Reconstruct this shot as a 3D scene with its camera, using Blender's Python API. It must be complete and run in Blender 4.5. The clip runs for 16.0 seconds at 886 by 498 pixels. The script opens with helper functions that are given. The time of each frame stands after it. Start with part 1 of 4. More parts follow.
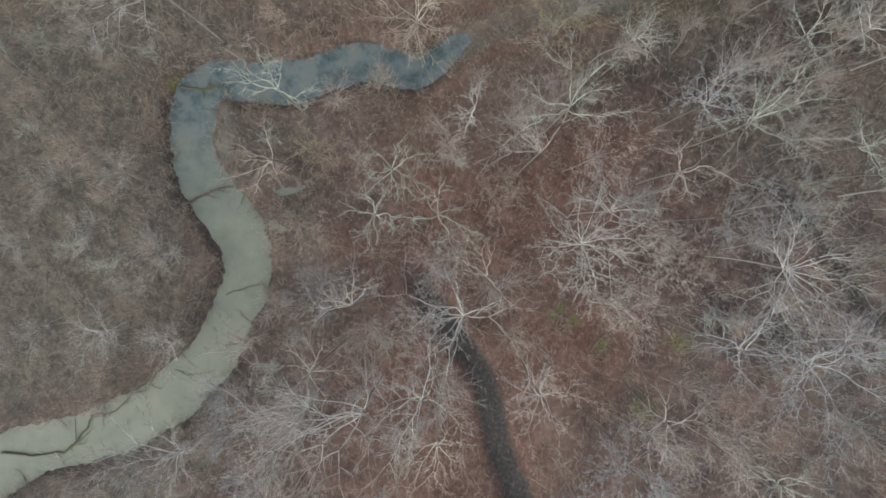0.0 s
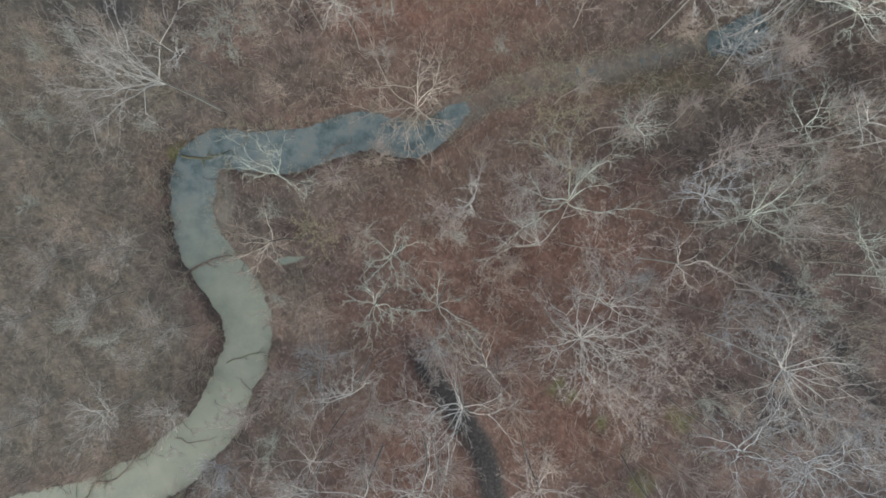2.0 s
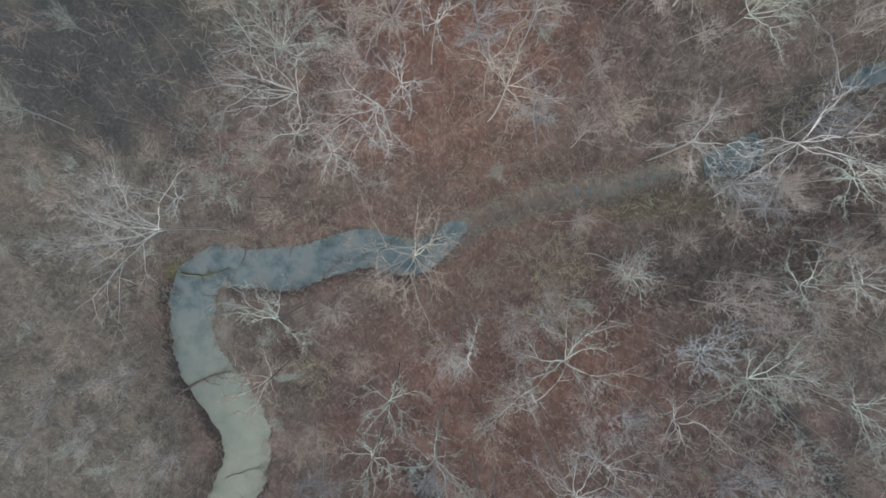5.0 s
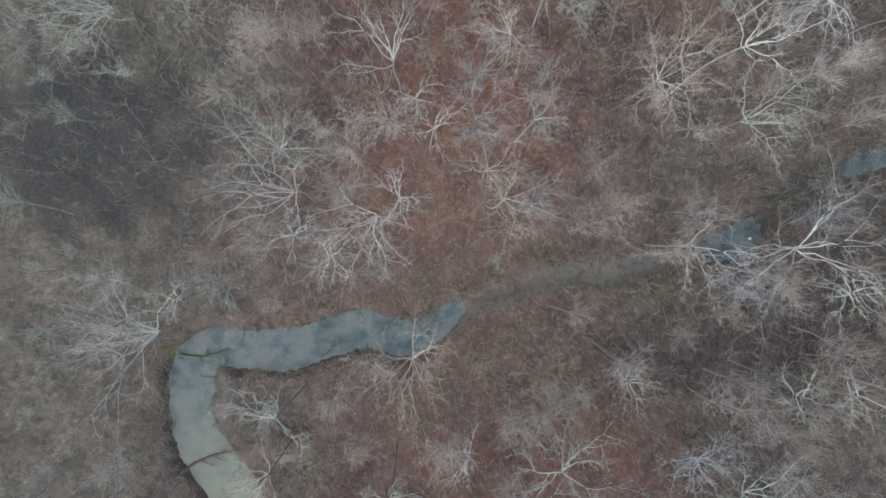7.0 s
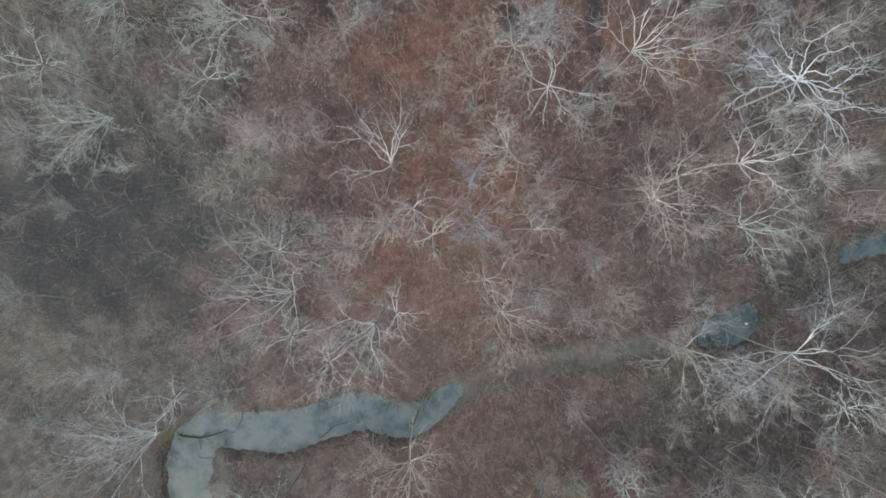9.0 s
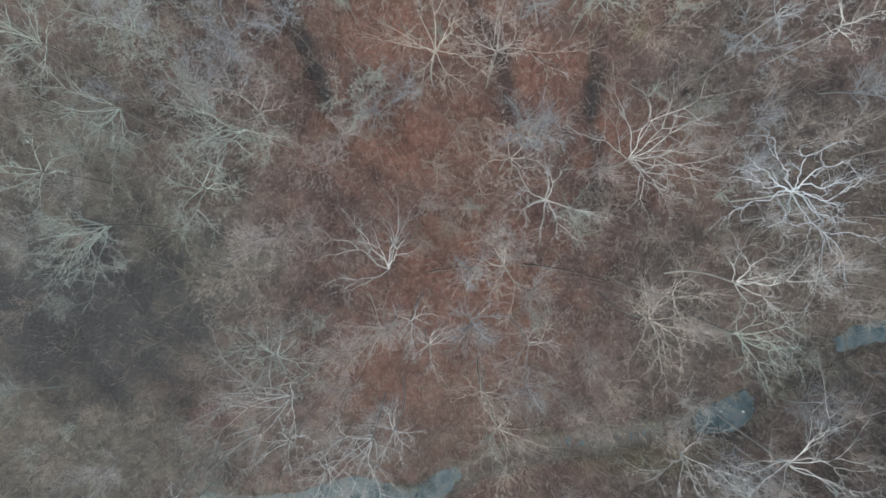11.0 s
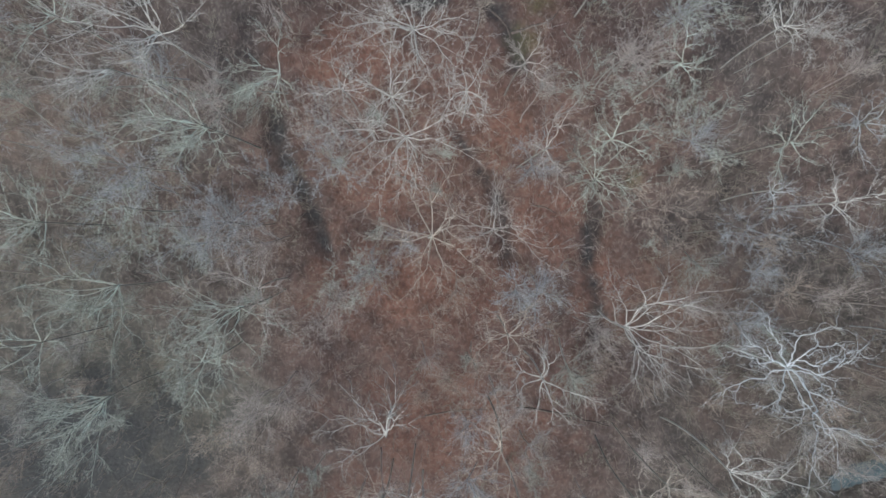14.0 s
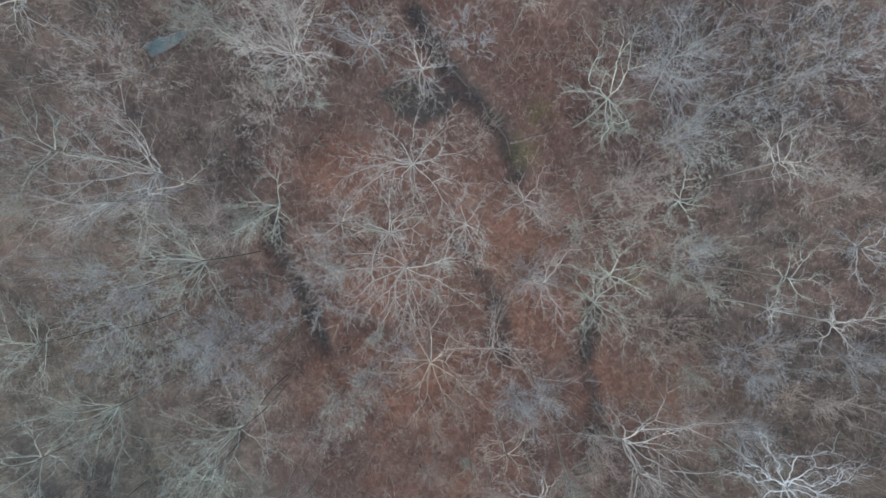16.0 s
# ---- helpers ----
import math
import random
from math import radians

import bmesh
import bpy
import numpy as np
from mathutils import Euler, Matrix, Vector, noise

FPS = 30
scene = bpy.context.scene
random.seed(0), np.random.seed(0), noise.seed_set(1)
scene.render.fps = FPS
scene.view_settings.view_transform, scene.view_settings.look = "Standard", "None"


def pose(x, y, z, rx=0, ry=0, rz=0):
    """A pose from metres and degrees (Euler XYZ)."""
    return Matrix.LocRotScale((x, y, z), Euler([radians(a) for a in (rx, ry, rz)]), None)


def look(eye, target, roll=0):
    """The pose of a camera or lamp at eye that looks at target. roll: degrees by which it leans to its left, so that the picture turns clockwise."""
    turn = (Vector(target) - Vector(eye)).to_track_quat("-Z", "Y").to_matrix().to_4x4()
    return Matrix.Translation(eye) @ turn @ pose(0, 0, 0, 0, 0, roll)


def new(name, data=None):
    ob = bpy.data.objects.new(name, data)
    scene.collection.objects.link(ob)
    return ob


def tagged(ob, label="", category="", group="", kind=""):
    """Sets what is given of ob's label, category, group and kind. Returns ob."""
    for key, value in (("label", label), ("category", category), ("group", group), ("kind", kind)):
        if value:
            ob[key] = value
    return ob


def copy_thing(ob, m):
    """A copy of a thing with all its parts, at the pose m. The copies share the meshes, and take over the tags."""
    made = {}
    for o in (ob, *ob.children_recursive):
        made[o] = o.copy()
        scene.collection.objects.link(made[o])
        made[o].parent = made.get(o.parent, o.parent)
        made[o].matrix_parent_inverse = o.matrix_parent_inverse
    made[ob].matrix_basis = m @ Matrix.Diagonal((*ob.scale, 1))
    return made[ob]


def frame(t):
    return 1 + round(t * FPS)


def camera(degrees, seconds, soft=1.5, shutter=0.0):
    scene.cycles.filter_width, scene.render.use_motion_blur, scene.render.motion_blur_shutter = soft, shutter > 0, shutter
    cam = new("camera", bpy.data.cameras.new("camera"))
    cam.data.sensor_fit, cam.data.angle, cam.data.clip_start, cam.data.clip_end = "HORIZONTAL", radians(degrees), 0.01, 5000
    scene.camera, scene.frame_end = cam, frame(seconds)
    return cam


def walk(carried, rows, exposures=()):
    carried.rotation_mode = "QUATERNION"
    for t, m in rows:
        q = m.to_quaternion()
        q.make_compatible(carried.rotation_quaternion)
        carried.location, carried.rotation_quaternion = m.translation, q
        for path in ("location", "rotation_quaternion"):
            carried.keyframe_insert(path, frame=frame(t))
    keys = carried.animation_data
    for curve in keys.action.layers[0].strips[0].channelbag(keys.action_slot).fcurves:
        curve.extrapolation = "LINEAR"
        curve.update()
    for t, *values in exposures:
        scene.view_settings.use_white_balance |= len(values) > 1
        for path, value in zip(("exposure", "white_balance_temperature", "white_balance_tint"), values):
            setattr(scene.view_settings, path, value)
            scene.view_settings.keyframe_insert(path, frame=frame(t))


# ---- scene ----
cam = camera(64.0, 16.0, 1.75)
# a level flight northwards, 85 m above the stream, lens almost straight down
PATH = [
    (0, pose(0.00, 0.00, 84.99, -1.62, -0.01, -0.00)),
    (1, pose(0.04, 4.00, 85.00, -1.63, 0.01, -0.05)),
    (2, pose(0.09, 8.19, 85.00, -1.64, 0.02, -0.09)),
    (3, pose(0.17, 12.67, 85.01, -1.64, 0.03, -0.10)),
    (4, pose(0.26, 17.37, 85.01, -1.65, 0.03, -0.10)),
    (5, pose(0.36, 22.21, 85.01, -1.65, 0.03, -0.09)),
    (6, pose(0.47, 27.10, 85.01, -1.65, 0.03, -0.06)),
    (7, pose(0.59, 32.00, 85.01, -1.65, 0.03, -0.03)),
    (8, pose(0.71, 36.92, 85.01, -1.65, 0.02, 0.00)),
    (9, pose(0.82, 41.89, 85.01, -1.64, 0.02, 0.04)),
    (10, pose(0.93, 46.95, 85.01, -1.64, 0.01, 0.08)),
    (11, pose(1.03, 52.15, 85.00, -1.63, -0.00, 0.11)),
    (12, pose(1.11, 57.49, 85.00, -1.62, -0.02, 0.15)),
    (13, pose(1.18, 62.94, 84.99, -1.61, -0.03, 0.17)),
    (14, pose(1.23, 68.44, 84.98, -1.59, -0.05, 0.18)),
    (15, pose(1.25, 73.96, 84.97, -1.58, -0.06, 0.18)),
    (16, pose(1.25, 79.55, 84.96, -1.56, -0.08, 0.17)),
]
walk(cam, PATH, [(0, 0.20, 6720, 3), (4, 0.26, 6350, 3), (7, 0.28, 6150, 3), (12, 0.26, 6200, 1), (16, 0.20, 6080, 3)])

# ---- light: an overcast winter sky, a broad weak sun in the south-west ----
world = bpy.data.worlds.new("overcast_sky")
scene.world = world
world.use_nodes = True
wt = world.node_tree
sky = wt.nodes.new("ShaderNodeTexSky")
sky.sky_type = "NISHITA"
sky.sun_disc = False
sky.sun_elevation = radians(52)
sky.sun_rotation = radians(212)
sky.air_density, sky.dust_density, sky.ozone_density = 1.0, 4.0, 1.0
wt.links.new(sky.outputs["Color"], wt.nodes["Background"].inputs["Color"])
wt.nodes["Background"].inputs["Strength"].default_value = 0.15
sun = new("sun", bpy.data.lights.new("sun", "SUN"))
sun.data.energy, sun.data.angle, sun.data.color = 1.5, radians(110), (1.0, 0.96, 0.9)
sun.matrix_basis = look((-41, -66, 100), (0, 0, 0))


# ---- materials ----
def node_material(name):
    m = bpy.data.materials.new(name)
    m.use_nodes = True
    n, l = m.node_tree.nodes, m.node_tree.links
    return m, n, l, n["Principled BSDF"]


def noise_node(n, l, scale, detail=4.0, vector=None, rough=0.55):
    t = n.new("ShaderNodeTexNoise")
    t.inputs["Scale"].default_value, t.inputs["Detail"].default_value = scale, detail
    t.inputs["Roughness"].default_value = rough
    if vector is not None:
        l.new(vector, t.inputs["Vector"])
    return t.outputs["Fac"]


def ramp_node(n, l, fac, stops):
    r = n.new("ShaderNodeValToRGB")
    while len(r.color_ramp.elements) < len(stops):
        r.color_ramp.elements.new(0.5)
    for e, (p, c) in zip(r.color_ramp.elements, stops):
        e.position, e.color = p, (*c, 1)
    l.new(fac, r.inputs["Fac"])
    return r.outputs["Color"]


def mix_node(n, l, fac, a, b, blend="MIX"):
    m = n.new("ShaderNodeMix")
    m.data_type, m.blend_type = "RGBA", blend
    for value, socket in ((fac, m.inputs[0]), (a, m.inputs[6]), (b, m.inputs[7])):
        if isinstance(value, (int, float)):
            socket.default_value = value
        elif isinstance(value, tuple):
            socket.default_value = (*value, 1)
        else:
            l.new(value, socket)
    return m.outputs[2]


def position(n):
    return n.new("ShaderNodeNewGeometry").outputs["Position"]


def bark(name, light, dark, lichen=None, patch=0.5):
    """Bark in two tones with blotches along the limb, and lichen where given; each tree a little lighter or darker."""
    m, n, l, p = node_material(name)
    at = position(n)
    c = ramp_node(n, l, noise_node(n, l, 2.2, 5, at), [(0.3, dark), (0.62, light)])
    if lichen:
        c = mix_node(n, l, ramp_node(n, l, noise_node(n, l, 0.9, 3, at), [(patch - 0.06, (0, 0, 0)), (patch + 0.1, (1, 1, 1))]), c, lichen)
    v = n.new("ShaderNodeHueSaturation")
    info = n.new("ShaderNodeObjectInfo")
    r = n.new("ShaderNodeMapRange")
    r.inputs["To Min"].default_value, r.inputs["To Max"].default_value = 0.8, 1.2
    l.new(info.outputs["Random"], r.inputs["Value"])
    l.new(r.outputs["Result"], v.inputs["Value"])
    l.new(c, v.inputs["Color"])
    l.new(v.outputs["Color"], p.inputs["Base Color"])
    p.inputs["Roughness"].default_value = 0.85
    b = n.new("ShaderNodeBump")
    b.inputs["Distance"].default_value, b.inputs["Strength"].default_value = 0.02, 0.5
    l.new(noise_node(n, l, 14, 3, at), b.inputs["Height"])
    l.new(b.outputs["Normal"], p.inputs["Normal"])
    return m


# limb bark and twig bark of each tone
TONES = {
    "white": (bark("bark_white", (0.76, 0.76, 0.72), (0.50, 0.49, 0.46)), bark("twig_white", (0.444, 0.426, 0.402), (0.263, 0.246, 0.230))),
    "chalk": (bark("bark_chalk", (0.82, 0.86, 0.88), (0.60, 0.64, 0.66)), bark("twig_chalk", (0.528, 0.540, 0.540), (0.302, 0.302, 0.302))),
    "green": (bark("bark_lichen", (0.58, 0.61, 0.52), (0.38, 0.39, 0.33), (0.60, 0.69, 0.62)), bark("twig_lichen", (0.402, 0.432, 0.388), (0.252, 0.258, 0.224))),
    "tan": (bark("bark_tan", (0.68, 0.63, 0.54), (0.44, 0.39, 0.33)), bark("twig_tan", (0.450, 0.384, 0.330), (0.269, 0.218, 0.185))),
    "blue": (bark("bark_silver", (0.62, 0.66, 0.68), (0.38, 0.41, 0.43)), bark("twig_silver", (0.390, 0.408, 0.420), (0.224, 0.230, 0.241))),
    "olive": (bark("bark_olive", (0.36, 0.35, 0.22), (0.20, 0.19, 0.11)), bark("twig_olive", (0.372, 0.342, 0.228), (0.213, 0.190, 0.123))),
    "grey": (bark("bark_grey", (0.62, 0.585, 0.54), (0.39, 0.36, 0.33)), bark("twig_grey", (0.444, 0.396, 0.366), (0.269, 0.230, 0.213))),
}
TRUNKS = [bark("trunk_dull", (0.27, 0.25, 0.225), (0.17, 0.155, 0.14), (0.29, 0.305, 0.26), 0.54), bark("trunk_grey", (0.40, 0.39, 0.365), (0.26, 0.25, 0.235), (0.39, 0.415, 0.37), 0.54)]
DEAD = bark("bark_wet_dead", (0.19, 0.155, 0.135), (0.085, 0.07, 0.06))
MOSSY = bark("bark_mossy", (0.15, 0.145, 0.085), (0.07, 0.066, 0.045), (0.12, 0.125, 0.065), 0.5)
DRY = bark("bark_dry_dead", (0.29, 0.27, 0.25), (0.17, 0.15, 0.135))


def litter():
    """Leaf litter: leaf-sized speckle, clumps darkened as shade between crowns, damp flats, with mud and moss laid by
    the ground's own attributes.
    """
    m, n, l, p = node_material("leaf_litter")
    at = position(n)
    speck = ramp_node(n, l, noise_node(n, l, 1.1, 8, at, 0.72), [(0.28, (0.034, 0.026, 0.023)), (0.47, (0.092, 0.063, 0.057)), (0.58, (0.146, 0.104, 0.093)), (0.74, (0.24, 0.19, 0.170))])
    dull = ramp_node(n, l, noise_node(n, l, 1.0, 8, at, 0.72), [(0.28, (0.030, 0.027, 0.025)), (0.5, (0.090, 0.073, 0.069)), (0.76, (0.185, 0.158, 0.147))])
    big = ramp_node(n, l, noise_node(n, l, 0.07, 3, at), [(0.42, (0, 0, 0)), (0.58, (1, 1, 1))])
    c = mix_node(n, l, big, speck, dull)
    # broad dark patches multiply shade between the crowns into the litter colour
    clump = ramp_node(n, l, noise_node(n, l, 0.30, 5, at), [(0.34, (0.40, 0.40, 0.43)), (0.64, (1.18, 1.14, 1.10))])
    c = mix_node(n, l, 1.0, c, clump, "MULTIPLY")
    soil = n.new("ShaderNodeAttribute")
    soil.attribute_name = "soil"
    split = n.new("ShaderNodeSeparateColor")
    l.new(soil.outputs["Color"], split.inputs["Color"])
    red = ramp_node(n, l, noise_node(n, l, 1.2, 8, at, 0.72), [(0.28, (0.054, 0.027, 0.020)), (0.5, (0.172, 0.083, 0.059)), (0.74, (0.29, 0.170, 0.125))])
    c = mix_node(n, l, split.outputs["Blue"], c, red)
    # olive of the damp flats, and the lens's cooler edges painted along both sides
    wet = n.new("ShaderNodeAttribute")
    wet.attribute_name = "flats_and_cool_sides"
    olive = ramp_node(n, l, noise_node(n, l, 1.0, 8, at, 0.72), [(0.28, (0.030, 0.029, 0.024)), (0.49, (0.080, 0.078, 0.065)), (0.72, (0.175, 0.168, 0.143))])
    tuft = ramp_node(n, l, noise_node(n, l, 0.5, 6, at, 0.65), [(0.50, (0, 0, 0)), (0.64, (0.75, 0.75, 0.75))])
    straw = ramp_node(n, l, noise_node(n, l, 2.2, 6, at, 0.7), [(0.3, (0.095, 0.082, 0.062)), (0.7, (0.23, 0.205, 0.160))])
    olive = mix_node(n, l, tuft, olive, straw)
    c = mix_node(n, l, wet.outputs["Fac"], c, olive)
    mud = ramp_node(n, l, noise_node(n, l, 3.2, 5, at, 0.7), [(0.32, (0.014, 0.014, 0.014)), (0.55, (0.043, 0.044, 0.046)), (0.75, (0.125, 0.122, 0.115))])
    c = mix_node(n, l, split.outputs["Red"], c, mud)
    moss = ramp_node(n, l, noise_node(n, l, 3.0, 4, at, 0.7), [(0.35, (0.06, 0.06, 0.025)), (0.65, (0.15, 0.16, 0.055))])
    c = mix_node(n, l, split.outputs["Green"], c, moss)
    pale = n.new("ShaderNodeAttribute")
    pale.attribute_name = "silt"
    sand = ramp_node(n, l, noise_node(n, l, 1.3, 6, at, 0.7), [(0.3, (0.075, 0.075, 0.068)), (0.5, (0.145, 0.146, 0.132)), (0.7, (0.22, 0.205, 0.18))])
    c = mix_node(n, l, pale.outputs["Fac"], c, sand)
    # fallen twigs: thin pale broken lines lying across one another
    bent = n.new("ShaderNodeTexNoise")
    bent.inputs["Scale"].default_value, bent.inputs["Detail"].default_value = 0.8, 4.0
    l.new(at, bent.inputs["Vector"])
    for size, turn, wide in ((1.5, 0.4, 0.045), (2.3, 1.7, 0.06)):
        place = n.new("ShaderNodeMapping")
        place.inputs["Rotation"].default_value = (0, 0, turn)
        place.inputs["Scale"].default_value = (1.0, 0.45, 0.4)
        sway = n.new("ShaderNodeVectorMath")
        sway.operation = "MULTIPLY_ADD"
        sway.inputs[1].default_value = (1.3, 1.3, 0.0)
        l.new(bent.outputs["Color"], sway.inputs[0])
        l.new(at, sway.inputs[2])
        l.new(sway.outputs[0], place.inputs["Vector"])
        cell = n.new("ShaderNodeTexVoronoi")
        cell.feature = "DISTANCE_TO_EDGE"
        cell.inputs["Scale"].default_value = size
        l.new(place.outputs[0], cell.inputs["Vector"])
        line = ramp_node(n, l, cell.outputs["Distance"], [(0.0, (1, 1, 1)), (wide, (0, 0, 0))])
        gaps = ramp_node(n, l, noise_node(n, l, 1.1 * size, 3, at, 0.6), [(0.46, (0, 0, 0)), (0.60, (0.62, 0.62, 0.62))])
        there = mix_node(n, l, split.outputs["Red"], mix_node(n, l, 1.0, line, gaps, "MULTIPLY"), (0, 0, 0))
        c = mix_node(n, l, there, c, (0.28, 0.245, 0.21))
    l.new(c, p.inputs["Base Color"])
    p.inputs["Roughness"].default_value = 0.9
    b = n.new("ShaderNodeBump")
    b.inputs["Distance"].default_value, b.inputs["Strength"].default_value = 0.15, 0.6
    l.new(noise_node(n, l, 2.6, 6, at, 0.7), b.inputs["Height"])
    l.new(b.outputs["Normal"], p.inputs["Normal"])
    return m


def silty_water():
    """Slow water, milky with silt downstream, clearer and darker upstream with reflections painted in, with a faint
    ripple.
    """
    m, n, l, p = node_material("silty_water")
    at = position(n)
    xyz = n.new("ShaderNodeSeparateXYZ")
    l.new(at, xyz.inputs[0])
    up = n.new("ShaderNodeMapRange")
    up.inputs["From Min"].default_value, up.inputs["From Max"].default_value = 1.0, 15.0
    drift = n.new("ShaderNodeMath")
    drift.operation = "MULTIPLY_ADD"
    drift.inputs[1].default_value = 16.0
    l.new(noise_node(n, l, 0.22, 5, at, 0.65), drift.inputs[0])
    l.new(xyz.outputs["Y"], drift.inputs[2])
    shift = n.new("ShaderNodeMath")
    shift.operation = "SUBTRACT"
    shift.inputs[1].default_value = 8.0
    l.new(drift.outputs[0], shift.inputs[0])
    l.new(shift.outputs[0], up.inputs["Value"])
    milky = ramp_node(n, l, noise_node(n, l, 0.3, 7, at, 0.68), [(0.32, (0.135, 0.162, 0.138)), (0.66, (0.200, 0.222, 0.186))])
    # dark stops paint in reflected trees and bank shade, the blue stops reflected sky
    clear_reflections = ramp_node(n, l, noise_node(n, l, 0.4, 7, at, 0.7), [(0.33, (0.034, 0.056, 0.062)), (0.44, (0.074, 0.104, 0.114)), (0.54, (0.118, 0.150, 0.160)), (0.62, (0.136, 0.148, 0.144)), (0.74, (0.178, 0.198, 0.194))])
    c = mix_node(n, l, up.outputs["Result"], milky, clear_reflections)
    l.new(c, p.inputs["Base Color"])
    p.inputs["Roughness"].default_value = 0.12
    p.inputs["IOR"].default_value = 1.33
    b = n.new("ShaderNodeBump")
    b.inputs["Distance"].default_value, b.inputs["Strength"].default_value = 0.01, 0.25
    l.new(noise_node(n, l, 2.5, 3, at), b.inputs["Height"])
    l.new(b.outputs["Normal"], p.inputs["Normal"])
    return m


LITTER, WATER = litter(), silty_water()


# ---- the lie of the land ----
def smooth(v, a, b):
    s = np.clip((v - a) / (b - a), 0, 1)
    return s * s * (3 - 2 * s)


def land(x, y):
    """Height of the forest floor over the lower stream, without its channels: a rise in the south-east, a terrace and a hillside to the north."""
    x, y = np.asarray(x, float), np.asarray(y, float)
    z = 1.0 + 10.0 * smooth(0.75 * x - 0.65 * y, -8, 28)
    z = z + 3.6 * smooth(y, 22, 48) + 8.0 * smooth(y, 69, 87) + 3 * smooth(x, 30, 60) * smooth(y, -10, 5) * 0.3
    z = z + 0.35 * np.sin(0.31 * x + 0.12 * y) * np.sin(0.23 * y - 0.1 * x + 1.0) + 0.18 * np.sin(0.83 * x + 0.5) * np.sin(0.71 * y)
    return z


# centre line of the stream, half its width, and its level
STREAM = [(-80, -40, 3.7), (-59.8, -32.5, 3.7), (-55.0, -29.8, 3.4), (-50.1, -26.9, 3.1), (-44.6, -25.6, 2.8), (-39.5, -24.0, 3.1),
          (-35.4, -22.0, 3.1), (-31.7, -19.4, 2.9), (-28.7, -16.3, 2.8), (-26.4, -13.2, 2.6), (-25.1, -9.8, 2.5), (-23.7, -6.4, 2.7),
          (-23.4, -3.0, 2.8), (-24.8, 0.4, 3.0), (-27.4, 3.8, 2.9), (-29.3, 7.1, 2.7), (-29.9, 10.5, 2.4), (-29.6, 13.8, 2.6),
          (-29.1, 16.2, 2.4), (-26.8, 18.0, 2.0), (-23.5, 17.5, 2.2), (-19.1, 17.4, 2.4), (-15.7, 18.0, 2.3)]
STREAM += [(-12.0, 19.2, 2.1), (-9.0, 19.9, 2.2), (-5.3, 18.9, 2.0), (-1.9, 19.1, 1.8), (1.1, 21.5, 1.2), (4.4, 23.3, 0.9),
           (8.0, 24.7, 0.9), (14.6, 26.5, 1.2), (19.9, 26.9, 1.3), (24.4, 27.8, 1.1), (29.6, 29.2, 1.1), (34.1, 30.2, 1.7),
           (37.0, 32.0, 1.2), (41.0, 34.4, 0.7), (44.5, 37.0, 0.8), (49.7, 39.8, 1.1), (54.4, 40.6, 1.0), (60.9, 43.6, 0.8), (90, 58, 0.8)]
DITCH = [(-3.2, -4.3), (-2.1, -7.5), (1.0, -11.8), (3.9, -15.5), (5.1, -19.0), (5.9, -23.2), (7.4, -27.2), (9.3, -32.1), (12, -45)]
GULLIES = [
    [(-1.4, 102.0), (1.6, 96.9), (4.2, 93.6), (7.6, 89.3), (9.0, 85.5)],
    [(3.0, 78.4), (5.3, 75.2), (7.9, 70.4), (8.9, 64.8)],
    [(-16.4, 80.4), (-16.5, 76.8), (-13.9, 71.0), (-11.9, 66.0)],
    [(18.6, 70.5), (17.7, 64.9), (18.7, 61.1), (19.0, 57.3)],
    [(35.1, 4.8), (39.2, -0.1), (42.5, -5.6), (47.0, -10.3)],
]


def dense(points, step=0.7):
    """A smooth line through the points (Catmull-Rom), in short steps."""
    p = np.array(points, float)
    p = np.vstack([2 * p[0] - p[1], p, 2 * p[-1] - p[-2]])
    out = []
    for a, b, c, d in zip(p, p[1:], p[2:], p[3:]):
        k = max(2, int(np.hypot(*(c - b)[:2]) / step))
        for s in np.linspace(0, 1, k, endpoint=False):
            out.append(0.5 * (2 * b + (c - a) * s + (2 * a - 5 * b + 4 * c - d) * s**2 + (3 * b - a - 3 * c + d) * s**3))
    return np.array(out + [p[-2]])


stream_line = dense(STREAM)


def stream_level(x):
    return 2.5 * smooth(x, 2, 40)


def line_distance(x, y, line, wide=None):
    """Distance to a line (minus its half width where given) and the line's nearest stretch, for many points at once."""
    best, near = np.full(x.shape, 1e9), np.zeros(x.shape, int)
    for k in range(len(line) - 1):
        a, e = line[k], line[k + 1] - line[k]
        s = np.clip(((x - a[0]) * e[0] + (y - a[1]) * e[1]) / (e[0] ** 2 + e[1] ** 2), 0, 1)
        d = np.hypot(x - a[0] - s * e[0], y - a[1] - s * e[1])
        if wide:
            d = d - a[2] - s * e[2]
        hit = d < best
        best[hit], near[hit] = d[hit], k
    return best, near


